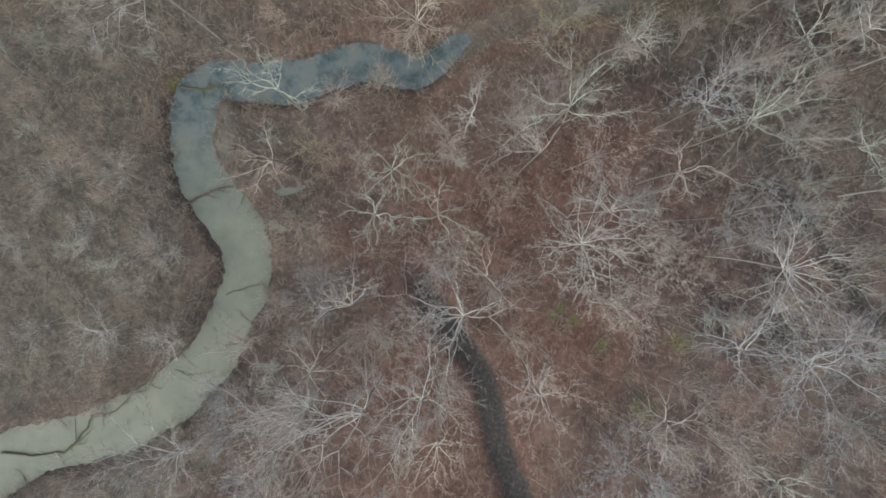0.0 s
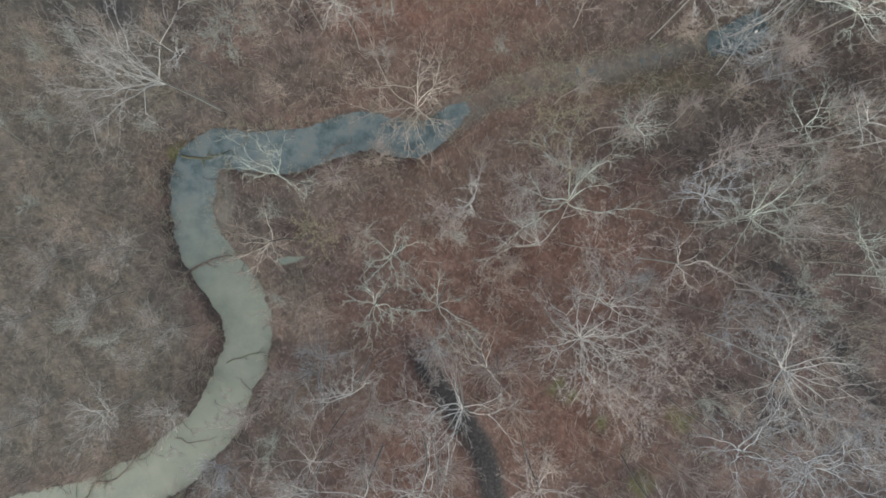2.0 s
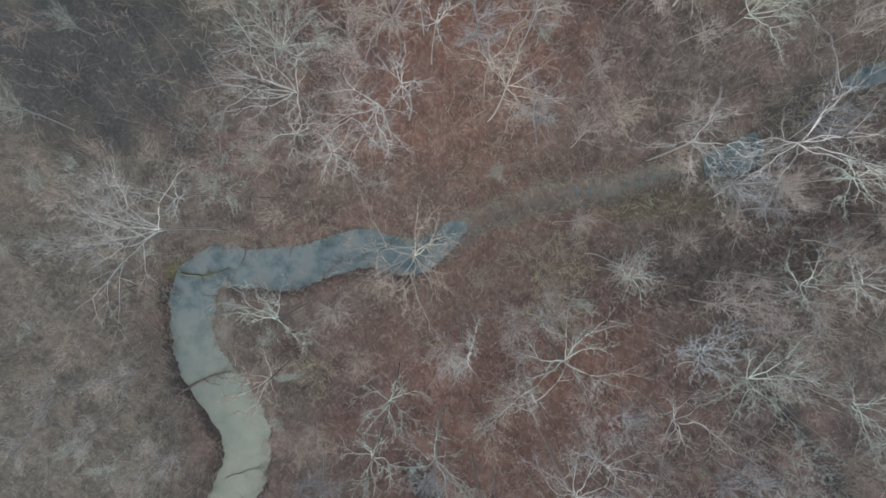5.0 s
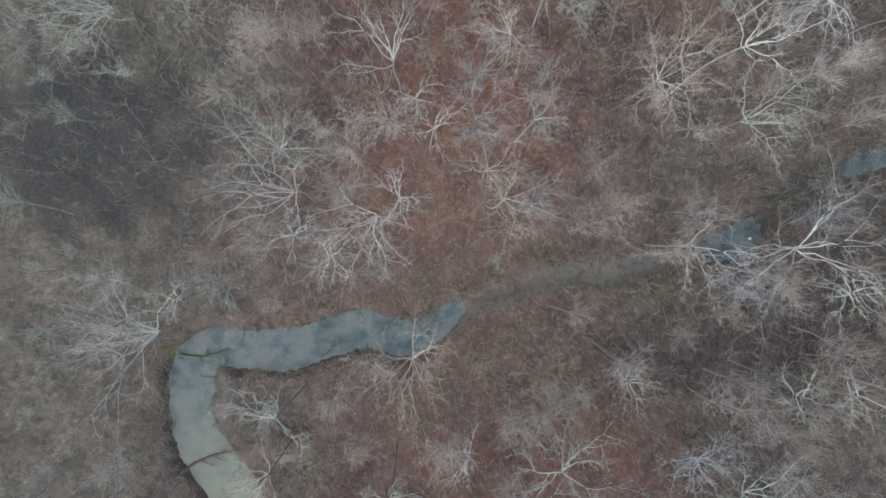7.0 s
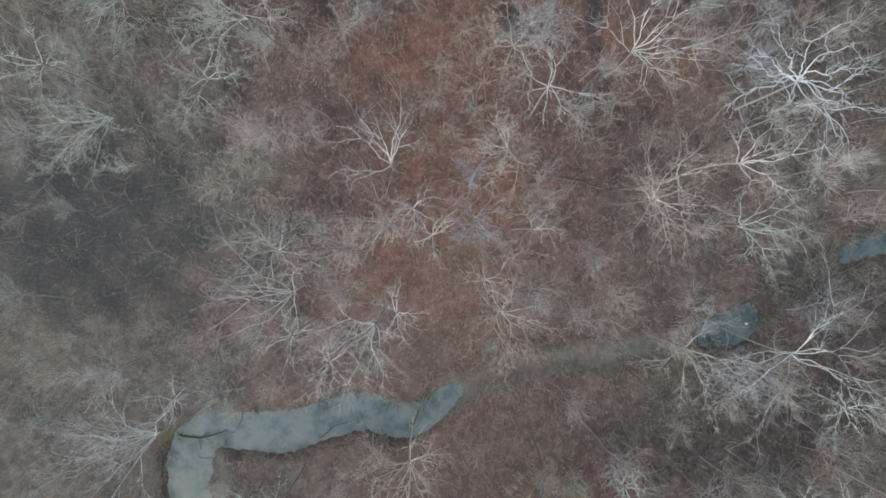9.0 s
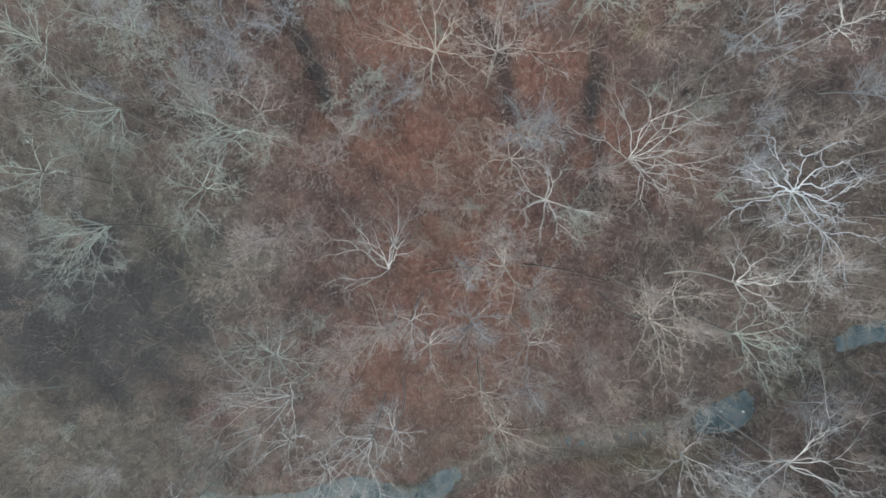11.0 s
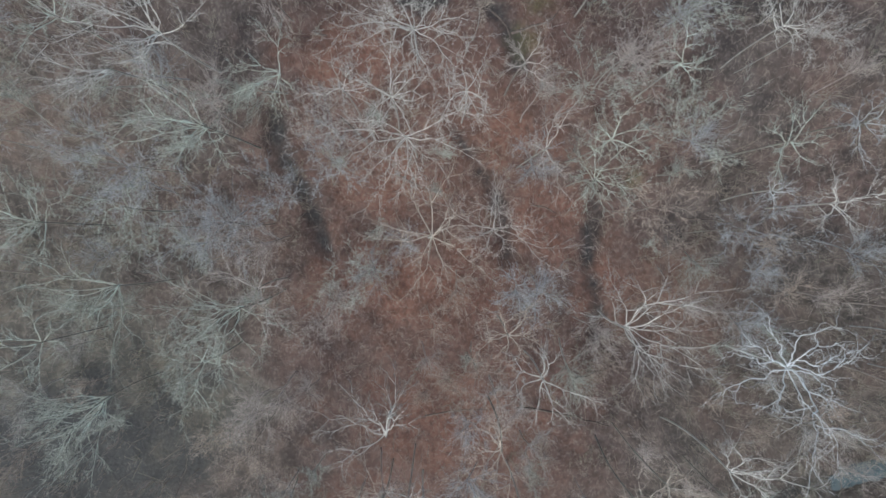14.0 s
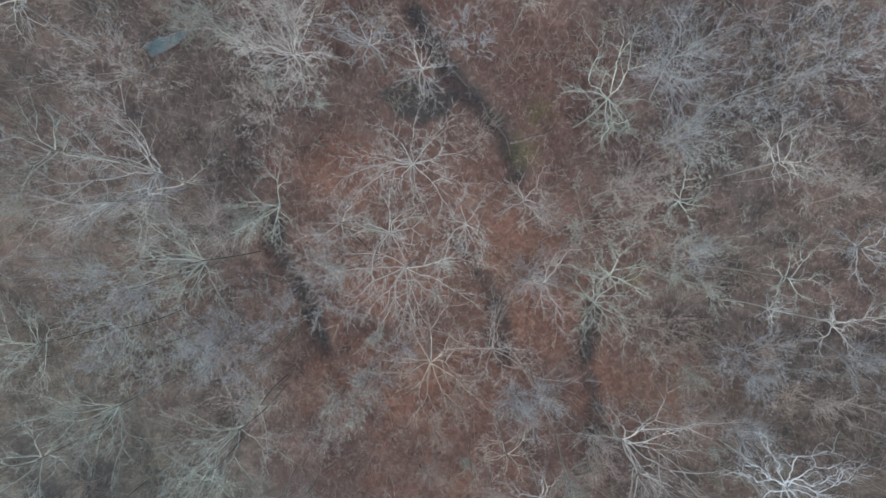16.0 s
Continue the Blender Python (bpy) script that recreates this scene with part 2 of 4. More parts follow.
def floor_height(x, y):
    """The forest floor with its stream bed, ditch and gullies; and how muddy it is."""
    x, y = np.atleast_1d(np.asarray(x, float)), np.atleast_1d(np.asarray(y, float))
    z = land(x, y)
    wobble = 0.16 * np.sin(0.83 * x + 0.37 * y + 1.0) + 0.12 * np.sin(1.9 * y - 0.7 * x) + 0.12 * np.sin(3.7 * x + 2.9 * y) + 0.10 * np.sin(5.9 * y - 4.3 * x)
    d, near = line_distance(x, y, stream_line[::2], True)
    d = d + wobble * np.clip(stream_line[::2][near, 2] / 2, 0.25, 1.0)
    level = stream_level(stream_line[::2][near, 0])
    flat = level + 0.75 + 0.02 * np.clip(d, 0, 30)
    z = flat + (z - flat) * smooth(d, 2.0, 14.0)
    # upstream the bed is choked with leaves between the pools
    along = stream_line[::2][near, 0]
    choked = smooth(along, -1.0, 4.0) * (1 - smooth(along, 29.5, 31.5))
    choked = choked + smooth(along, 36, 37.2) * (1 - smooth(along, 46, 48)) + smooth(along, 51.5, 54)
    bed = level - 0.55 + 0.66 * np.clip(choked, 0, 1)
    z = bed + (z - bed) * smooth(d, -0.9, 1.5)
    mud = 0.55 * (1 - smooth(d, -0.2, 0.8)) * (1 - 0.8 * np.clip(choked, 0, 1))
    dd, _ = line_distance(x, y, dense(DITCH))
    side = dd + 0.5 * wobble
    z = z - 0.9 * (1 - smooth(side, 0.6, 2.4))
    # leaf mud along the ditch, with the ditch's shade put into its dark colour
    mud = np.maximum(mud, 0.95 * (1 - smooth(side, 1.0, 1.9)) * smooth(-y, 3.0, 9.0))
    for g in GULLIES:
        dd, _ = line_distance(x, y, dense(g))
        side = dd + 1.1 * wobble
        z = z - 0.8 * (1 - smooth(side, 0.2, 1.7))
        broken = (0.85 if g is GULLIES[0] else 0.74) + (0.1 if g is GULLIES[0] else 0.22) * np.sin(1.3 * y + 0.6 * x) * np.sin(0.7 * y - 1.1 * x + 0.8)
        mud = np.maximum(mud, broken * (1 - smooth(side, 0.3, 1.9 if g is GULLIES[0] else 1.45)))
    return z, mud


def raw_mesh(name, verts, tris, smooth_faces=False):
    me = bpy.data.meshes.new(name)
    me.vertices.add(len(verts))
    me.vertices.foreach_set("co", np.asarray(verts, np.float32).ravel())
    me.loops.add(3 * len(tris))
    me.loops.foreach_set("vertex_index", np.asarray(tris, np.int32).ravel())
    me.polygons.add(len(tris))
    me.polygons.foreach_set("loop_start", np.arange(0, 3 * len(tris), 3, dtype=np.int32))
    if smooth_faces:
        me.polygons.foreach_set("use_smooth", np.ones(len(tris), bool))
    me.update(calc_edges=True)
    return me


def grid_tris(nx, ny):
    i = (np.arange(nx - 1)[None, :] + nx * np.arange(ny - 1)[:, None]).ravel()
    return np.concatenate([np.stack([i, i + 1, i + nx + 1], 1), np.stack([i, i + nx + 1, i + nx], 1)])


def make_ground():
    far = np.array([70, 75, 82, 92, 110, 140, 200, 320, 600, 1200, 2400.0])
    xs = np.concatenate([-far[::-1], np.arange(-66, 66.1, 0.52), far])
    ys = np.concatenate([26 - far[::-1] - 10, np.arange(-48, 118.1, 0.52), 40 + far + 10])
    gx, gy = np.meshgrid(xs, ys)
    z, mud = floor_height(gx.ravel(), gy.ravel())
    me = raw_mesh("ground", np.stack([gx.ravel(), gy.ravel(), z], 1), grid_tris(len(xs), len(ys)), True)
    x, y = gx.ravel(), gy.ravel()
    soil = np.zeros((len(x), 4), np.float32)
    soil[:, 0] = mud
    # damp dark hollow on the hillside
    hollow = np.hypot((x + 1.0) / 4.2, (y - 92.6) / 2.4) + 0.25 * np.sin(1.7 * x) * np.sin(1.9 * y)
    soil[:, 0] = np.maximum(soil[:, 0], 0.9 * (1 - smooth(hollow, 0.6, 1.2)))
    for cx, cy, r in ((12.6, -9.2, 1.1), (13.8, -10.1, 0.8), (16.9, -12.4, 0.9), (9.5, 87.5, 2.2), (11.0, 91.5, 2.0), (22.5, 74, 1.6), (25.0, -12.0, 1.6), (-31.5, 17.0, 1.5), (21.0, -19.0, 1.6)):
        soil[:, 1] = np.maximum(soil[:, 1], (0.4 if cy > 60 else 0.85) * (1 - smooth(np.hypot(x - cx, y - cy) + 0.6 * np.sin(2.3 * x) * np.sin(2.1 * y), 0.0, 1.2 * r)))
    soil[:, 1] = np.maximum(soil[:, 1], 0.22 * (1 - smooth(np.hypot((x - 24) / 9, (y - 25.0) / 2.2), 0.5, 1.2)))
    # rusty litter lies thinly everywhere; the band along x paints in the lens's warm centre
    soil[:, 2] = 0.03 + 0.42 * np.exp(-((x - 3) / 15) ** 2) + 0.05 * np.sin(0.33 * x + 0.2 * y) * np.sin(0.27 * y - 0.15 * x)
    # rusty beech litter where the floor is open
    for cx, cy, rx, ry in ((0, 62, 15, 8), (12, 69, 7, 7), (-4, 73, 8, 6), (13, -13, 12, 7), (4, -3, 9, 7), (3, 47, 14, 10), (-7, 86, 9, 5), (8, 78, 9, 5), (20, 62, 6, 6), (-6, 36, 10, 8), (27, 61, 7, 6), (16, 5, 13, 9)):
        e = np.hypot((x - cx) / rx, (y - cy) / ry) + 0.3 * np.sin(0.9 * x + 0.4 * y) * np.sin(0.8 * y - 0.3 * x) + 0.15 * np.sin(2.3 * x) * np.sin(2.6 * y)
        soil[:, 2] = np.maximum(soil[:, 2], (0.85 if cy > 40 else 0.62) * (1 - smooth(e, 0.0, 1.6)))
    soil[:, 3] = 1
    sump = np.hypot((x + 40) / 18, (y - 42.5) / 12.5) + 0.07 * np.sin(2.1 * x + 0.9 * y) * np.sin(1.7 * y - 0.8 * x) + 0.12 * np.sin(0.9 * x + 0.4 * y) + 0.12 * np.sin(0.7 * y - 0.5 * x)
    soil[:, 0] = np.maximum(soil[:, 0], 0.94 * (1 - smooth(sump, 0.4, 1.25)))
    sump = np.hypot((x - 42) / 7, (y - 35.5) / 3.6) + 0.15 * np.sin(1.1 * x + 0.4 * y) + 0.15 * np.sin(0.9 * y - 0.7 * x)
    soil[:, 0] = np.maximum(soil[:, 0], 0.6 * (1 - smooth(sump, 0.3, 1.1)))
    layer = me.color_attributes.new("soil", "FLOAT_COLOR", "POINT")
    layer.data.foreach_set("color", soil.ravel())
    # the damp flats west of the stream and the hollow north of its bend
    ragged = 3 * np.sin(0.21 * y + 0.5) + 2 * np.sin(0.53 * y - 0.2 * x) + 1.2 * np.sin(0.9 * x + 0.7 * y)
    wet = 0.7 * (1 - smooth(x + ragged, -36, -24)) * (1 - 0.6 * smooth(y, 60, 75))
    wet = np.maximum(wet, 0.9 * (1 - smooth(np.hypot((x + 36) / 17, (y - 44) / 13) + 0.06 * ragged, 0.6, 1.1)))
    # dull olive away from the flight line: the lens's cooler edges put into the colour
    wet = np.maximum(wet, 0.35 * smooth(np.abs(x - 3) + ragged, 14, 30) * smooth(y, 28, 40) * (1 - 0.7 * smooth(y, 60, 72)))
    near, stretch = line_distance(x, y, stream_line[::2], True)
    # pale silt on the shallow bed upstream and on the bar inside the bend
    along = stream_line[::2][stretch, 0]
    silt = (0.48 + 0.22 * np.sin(0.9 * x) * np.sin(1.3 * y + 0.4 * x)) * (1 - smooth(near + 0.2 * ragged, -0.6, 1.0)) * smooth(along, -5, 3) * (1 - smooth(along, 29, 33))
    silt = np.maximum(silt, 0.6 * (1 - smooth(np.hypot((x + 26.0) / 1.3, (y - 10.5) / 4.5) + 0.08 * ragged, 0.5, 1.2)))
    me.attributes.new("silt", "FLOAT", "POINT").data.foreach_set("value", silt.astype(np.float32))
    wet = np.maximum(wet, 0.38 * (1 - smooth(near + 0.8 * ragged, 3, 13)))
    wet = wet * (0.4 + 0.6 * smooth(near + 0.3 * ragged, 0.5, 5))
    wet = np.maximum(wet, 0.36 * smooth(x + ragged, 20, 32) * smooth(y, 0, 12) * (1 - smooth(y, 56, 70)))
    wet = np.maximum(wet, 0.6 * (1 - smooth(np.hypot((x - 44) / 12, (y - 36) / 9) + 0.06 * ragged, 0.5, 1.1)))
    me.attributes.new("flats_and_cool_sides", "FLOAT", "POINT").data.foreach_set("value", wet.astype(np.float32))
    me.materials.append(LITTER)
    tagged(new("ground", me), "reddish-brown leaf litter on a winter forest floor with muddy ditches", "ground", kind="structure")


make_ground()


def make_water():
    """One sheet that fills the channel and runs a little under the banks."""
    p = stream_line
    t = np.gradient(p[:, :2], axis=0)
    t /= np.linalg.norm(t, axis=1)[:, None]
    side = np.stack([-t[:, 1], t[:, 0]], 1)
    rows = []
    for k in np.linspace(-1, 1, 9):
        q = p[:, :2] + side * (k * (p[:, 2:3] + 0.7))
        rows.append(np.column_stack([q, stream_level(p[:, 0])]))
    v = np.stack(rows, 1).reshape(-1, 3)
    me = raw_mesh("stream_water", v, grid_tris(9, len(p)), True)
    me.materials.append(WATER)
    tagged(new("water", me), "slow stream of pale silty water winding between muddy banks", "stream", kind="structure")


make_water()


def make_pool(cx, cy, rx, ry, turn, up, label):
    a = np.linspace(0, 2 * np.pi, 40, endpoint=False)
    r = 1 + 0.16 * np.sin(3 * a + 1) + 0.1 * np.sin(5 * a)
    x, y = rx * r * np.cos(a), ry * r * np.sin(a)
    c, s = math.cos(turn), math.sin(turn)
    v = np.column_stack([cx + c * x - s * y, cy + s * x + c * y])
    z = floor_height(v[:, 0], v[:, 1])[0].max() + up
    v = np.vstack([np.column_stack([v, np.full(40, z)]), [(cx, cy, z)]])
    tris = [(k, (k + 1) % 40, 40) for k in range(40)]
    me = raw_mesh("puddle", v, tris)
    me.materials.append(WATER)
    tagged(new("puddle", me), label, "puddle", kind="structure")


make_pool(-18.2, 4.5, 1.7, 0.42, 0.15, 0.02, "narrow pale puddle in a hollow beside the stream")
make_pool(-27.0, 98.2, 2.2, 0.75, 0.35, 0.02, "dull grey puddle among fallen leaves on the hillside")


# ---- trees: tubes grown level by level ----
rng = np.random.default_rng(11)


def unit(v):
    return v / np.maximum(np.linalg.norm(v, axis=-1, keepdims=True), 1e-9)


def grow(p0, way, length, steps, wiggle, lift, home=0.0):
    """Polylines (n, steps + 1, 3) from starts, first directions and lengths; wiggle: how crooked; lift: how they turn upwards; home: how they turn back to their first course."""
    pts, d, p = [p0], unit(way), p0
    course = d
    for _ in range(steps):
        d = unit(d + home * (course - d) + rng.normal(0, wiggle, d.shape) + np.array([0, 0, lift]))
        p = p + d * (length / steps)[:, None]
        pts.append(p)
    return np.stack(pts, 1)


def tubes(pts, r0, r1, sides):
    """Tapered tubes along polylines, each closed to a point at its end."""
    n, m, _ = pts.shape
    way = unit(np.gradient(pts, axis=1))
    ref = np.where(np.abs(way[..., 2:]) > 0.9, [1.0, 0, 0], [0, 0, 1.0])
    u = unit(np.cross(way, ref))
    w = np.cross(way, u)
    k = np.linspace(0, 1, m)[None, :-1, None, None]
    r = r0[:, None, None, None] * (1 - k) + r1[:, None, None, None] * k
    a = np.arange(sides) * 2 * np.pi / sides
    ring = pts[:, :-1, None] + r * (np.cos(a)[:, None] * u[:, :-1, None] + np.sin(a)[:, None] * w[:, :-1, None])
    per = (m - 1) * sides + 1
    v = np.concatenate([ring.reshape(n, -1, 3), pts[:, -1:]], 1).reshape(-1, 3)
    tris = []
    for s in range(m - 2):
        for q in range(sides):
            i, j = s * sides + q, s * sides + (q + 1) % sides
            tris += [(i, j, j + sides), (i, j + sides, i + sides)]
    for q in range(sides):
        tris.append(((m - 2) * sides + q, (m - 2) * sides + (q + 1) % sides, per - 1))
    t = np.array(tris)[None] + (np.arange(n) * per)[:, None, None]
    return v, t.reshape(-1, 3)


def fork(pts, count, first, last, spread, size, lift=0.0):
    """Starts, directions and lengths of the side shoots of some polylines: count on each, between the parts first and last of its length."""
    n, m, _ = pts.shape
    s = np.sort(rng.uniform(first, last, (n, count)), 1) * (m - 1)
    k = np.minimum(s.astype(int), m - 2)
    row = np.arange(n)[:, None]
    a, b = pts[row, k], pts[row, k + 1]
    p = a + (b - a) * (s - k)[..., None]
    d = unit(b - a)
    across = unit(np.cross(d, rng.normal(0, 1, d.shape)))
    ang = np.radians(rng.uniform(spread[0], spread[1], s.shape))[..., None]
    way = d * np.cos(ang) + across * np.sin(ang) + np.array([0, 0, lift])
    total = np.linalg.norm(np.diff(pts, axis=1), axis=2).sum(1)[:, None]
    length = total * size * rng.uniform(0.6, 1.25, s.shape) * (1.15 - 0.6 * s / (m - 1))
    return p.reshape(-1, 3), way.reshape(-1, 3), length.ravel()


def merge(pieces):
    v, t, at = [], [], 0
    for a, b in pieces:
        v.append(a)
        t.append(b + at)
        at += len(a)
    return np.concatenate(v), np.concatenate(t)


def part(name, piece, material, parent, label=""):
    me = raw_mesh(name, *piece, True)
    me.materials.append(material)
    ob = new(name, me)
    ob.parent = parent
    if label:
        ob["label"] = label
    return ob


def tips(pts, count, spread, size, lift=0.0):
    """Starts, directions and lengths of the branches into which each polyline divides at its end."""
    n = len(pts)
    d = unit(pts[:, -1] - pts[:, -2])
    a = unit(np.cross(d, rng.normal(0, 1, d.shape)))
    b = np.cross(d, a)
    turn = (np.arange(count) * 2 * np.pi / count)[None] + rng.normal(0, 0.5, (n, count))
    ang = np.radians(rng.uniform(spread[0], spread[1], (n, count)))[..., None]
    side = np.cos(turn)[..., None] * a[:, None] + np.sin(turn)[..., None] * b[:, None]
    way = d[:, None] * np.cos(ang) + side * np.sin(ang) + np.array([0, 0, lift])
    total = np.linalg.norm(np.diff(pts, axis=1), axis=2).sum(1)[:, None]
    length = total * size * rng.uniform(0.65, 1.3, (n, count))
    return np.repeat(pts[:, -1], count, 0), way.reshape(-1, 3), length.ravel()


def both(a, b):
    return [np.concatenate(q) for q in zip(a, b)]


# number of limbs, crookedness, lift, elevation of limbs, shoots on a branch, twigs on a shoot, thickness
STYLES = {
    "fan": (10, 0.12, 0.03, (28, 68), 3, 5, 0.72),
    "open": (7, 0.18, 0.015, (16, 58), 4, 4, 0.78),
    "haze": (9, 0.12, 0.04, (34, 72), 4, 4, 0.36),
    "dome": (16, 0.14, 0.04, (14, 72), 3, 5, 0.62),
    "thicket": (11, 0.22, 0.03, (24, 66), 3, 5, 0.62),
    "crooked": (11, 0.36, 0.01, (0, 50), 1, 2, 0.74),
    "spreading": (6, 0.20, 0.0, (4, 30), 3, 4, 0.52),
}
WORDS = {"white": "pale grey", "chalk": "chalk-white", "green": "lichen-green", "tan": "tan-brown", "olive": "mossy yellow-green", "blue": "silvery blue-grey", "grey": "grey-brown"}
FORMS = {"fan": "dense fan of straight ascending limbs", "open": "open crown of crooked limbs", "haze": "soft haze of fine twigs", "crooked": "wide crown of thick writhing limbs", "spreading": "long low spreading limbs", "dome": "domed crown of close limbs", "thicket": "tangled crown of thin crooked limbs"}


def plant(style, x, y, hub, reach, tone, lean=(0.0, 0.0), limb_ways=()):
    """A bare tree whose trunk forks at the height hub over the stream and whose crown reaches that far round it; each grows from its own seed."""
    global rng
    rng = np.random.default_rng(int(1000 + 97 * (x + 90) + 1311 * (y + 90)))
    limbs, bend, lift, rise, shoots, twigs, thick = STYLES[style]
    limbs = len(limb_ways) or limbs
    base = float(floor_height(x, y)[0][0])
    hub = max(hub - 0.3, base + 5)
    size = "tall" if hub - base > 16 else "slender"
    tree = tagged(new("bare_tree"), f"{size} bare {WORDS[tone]} tree with {FORMS[style]}", "tree", "bare forest trees")
    tree.location = (x, y, base)
    wood, twig = TONES[tone]
    girth = thick * (0.11 + 0.022 * reach)
    top = np.array([0, 0, hub - base])
    foot = np.array([-lean[0] + rng.normal(0, 0.3), -lean[1] + rng.normal(0, 0.3), -0.3])
    s = np.linspace(0, 1, 8)[:, None]
    trunk = foot + (top - foot) * s + np.sin(s * np.pi) * rng.normal(0, 0.25, 3) * [1, 1, 0]
    trunk = np.vstack([trunk, top + [0, 0, 0.5]])
    part("trunk", tubes(trunk[None], np.array([girth * 0.68]), np.array([girth * 0.4]), 7), TRUNKS[1 if tone in ("white", "chalk") or rng.random() < 0.25 else 0], tree)
    turn = rng.uniform(0, 2 * np.pi)
    az = turn + (np.arange(limbs) + rng.uniform(-0.32, 0.32, limbs)) * 2 * np.pi / limbs
    if limb_ways:
        az = np.radians(np.array(limb_ways, float))
    el = np.radians(rng.uniform(rise[0], rise[1], limbs))
    way = np.stack([np.cos(az) * np.cos(el), np.sin(az) * np.cos(el), np.sin(el)], 1)
    out = reach * rng.uniform(0.7, 1.3, limbs)
    length = 0.56 * out / np.maximum(np.cos(el), 0.55)
    start = top - np.outer(rng.uniform(0.0, 1.8, limbs), [0, 0, 1]) + np.stack([np.cos(az), np.sin(az), 0 * az], 1) * 0.05
    home, steps = (0.5, 9) if style == "crooked" else (0.38, 6)
    main = grow(start, way, length, steps, bend, lift, home)
    # each limb divides into three branches, each of these into four, and those bear shoots and twigs
    first = grow(*both(tips(main, 2, (14, 40), 0.66), fork(main, 1, 0.3, 0.8, (28, 56), 0.62)), steps - 1, bend, lift, home)
    second = grow(*both(tips(first, 2, (12, 40), 0.72), fork(first, 2, 0.15, 0.85, (28, 58), 0.6)), 4, bend, lift, 0.15)
    third = grow(*both(both(tips(second, 2, (10, 36), 0.6), fork(second, shoots, 0.1, 0.95, (20, 52), 0.5, 0.05)), fork(first, 2, 0.3, 1.0, (24, 58), 0.34, 0.1)), 1, bend * 0.7, lift)
    fourth = grow(*fork(third, twigs, 0.1, 1.0, (14, 46), 0.62, 0.08), 1, 0.1, 0.1)
    one, two = len(main), len(first)
    own_first = np.concatenate([np.repeat(np.arange(one), 2), np.arange(one)])
    own_second = own_first[np.concatenate([np.repeat(np.arange(two), 2), np.repeat(np.arange(two), 2)])]
    for k in range(limbs):
        a, b = first[own_first == k], second[own_second == k]
        piece = merge([tubes(main[k:k + 1], np.array([girth * 0.33]), np.array([girth * 0.20]), 5),
                       tubes(a, np.full(len(a), girth * 0.19), np.full(len(a), girth * 0.11), 4),
                       tubes(b, np.full(len(b), girth * 0.105), np.full(len(b), girth * 0.05), 3)])
        part("limb", piece, twig if style == "haze" else wood, tree)
    piece = merge([tubes(third, np.full(len(third), 0.05 * girth + 0.009), np.full(len(third), 0.012), 3),
                   tubes(fourth, np.full(len(fourth), 0.014), np.full(len(fourth), 0.008), 3)])
    part("crown", piece, twig, tree)
    return tree


# ---- the trees that stand out, from south to north ----
plant("haze", 15.3, -19.7, 28.0, 4.0, "blue")
plant("open", 27.0, -20.5, 30.0, 3.0, "green")
plant("fan", -25.0, -21.2, 19.0, 3.5, "white")
plant("haze", -29.5, -24.0, 18.0, 3.2, "blue")
plant("open", -0.4, -18.2, 26.6, 2.8, "tan", (0, 0), (175, 200, 230, 260, 280, 310, 20, 75))
plant("fan", -7.2, -16.5, 22.6, 6.0, "white", (0, 0), (150, 165, 175, 185, 196, 210, 235, 82, 160))
plant("fan", -12.5, -16.6, 21.5, 4.6, "white", (0, 0), (140, 158, 170, 182, 195, 210, 230, 120))
plant("haze", -13.0, -19.5, 22.0, 3.6, "grey")
plant("haze", 24.0, -16.5, 29.0, 3.0, "grey")
plant("open", 18.3, -15.8, 28.8, 3.4, "grey")
plant("haze", 33.0, -15.5, 30.0, 3.6, "blue")
plant("fan", -1.8, -14.7, 25.6, 4.5, "white", (0, 0), (125, 100, 80, 55, 30, 165, 220, 250))
plant("fan", 8.2, -13.9, 27.2, 2.9, "grey")
plant("open", -11.7, -12.7, 23.9, 3.0, "grey")
plant("thicket", 28.9, -10.7, 30.5, 4.8, "blue")
plant("open", -30.6, -13.0, 6.4, 2.2, "white")
plant("open", -22.0, -13.2, 6.6, 2.4, "grey", (0, 0), (150, 168, 185, 200, 215, 60, 95))
plant("dome", -34.8, -10.6, 13.7, 2.7, "white")
plant("thicket", 24.0, -9.7, 30.0, 4.6, "blue", (0, 0), (155, 170, 120, 95, 70, 190, 10, 345))
plant("haze", -2.9, -9.7, 17.8, 2.8, "grey")
plant("fan", 1.8, -7.5, 24.8, 3.9, "white", (0, 0), (150, 170, 190, 210, 230, 255, 120, 30, 0))
plant("fan", -8.2, -6.8, 22.2, 3.2, "white", (0, 0), (110, 85, 65, 180, 195, 150))
plant("haze", 16.5, -6.8, 24.0, 3.2, "grey")
plant("open", 3.9, -4.2, 23.0, 3.4, "tan", (0, 0), (110, 75, 140, 165, 300))
plant("dome", 27.7, -3.3, 29.0, 5.0, "white")
plant("haze", -0.6, -2.2, 20.7, 3.0, "grey")
plant("haze", 19.5, -3.0, 24.0, 2.8, "grey")
plant("dome", 12.0, -1.3, 25.0, 4.2, "white")
plant("haze", -14.7, 0.3, 12.6, 2.3, "tan")
plant("haze", 23.3, 1.1, 29.0, 3.2, "blue")
plant("open", -6.1, 1.3, 22.0, 2.4, "green")
plant("open", -0.4, 1.3, 22.3, 2.8, "green", (0, 0), (95, 150, 30, 200, 270, 320))
plant("dome", 14.4, 1.5, 25.0, 2.9, "white", (0, 0), (160, 130, 105, 80, 55, 30, 0, 340))
plant("haze", 30.6, 2.2, 25.0, 2.6, "green")
plant("haze", 4.8, 3.2, 19.0, 2.2, "tan")
plant("open", 21.0, 5.0, 23.5, 3.0, "grey")
plant("open", -4.8, 5.7, 18.7, 3.2, "green")
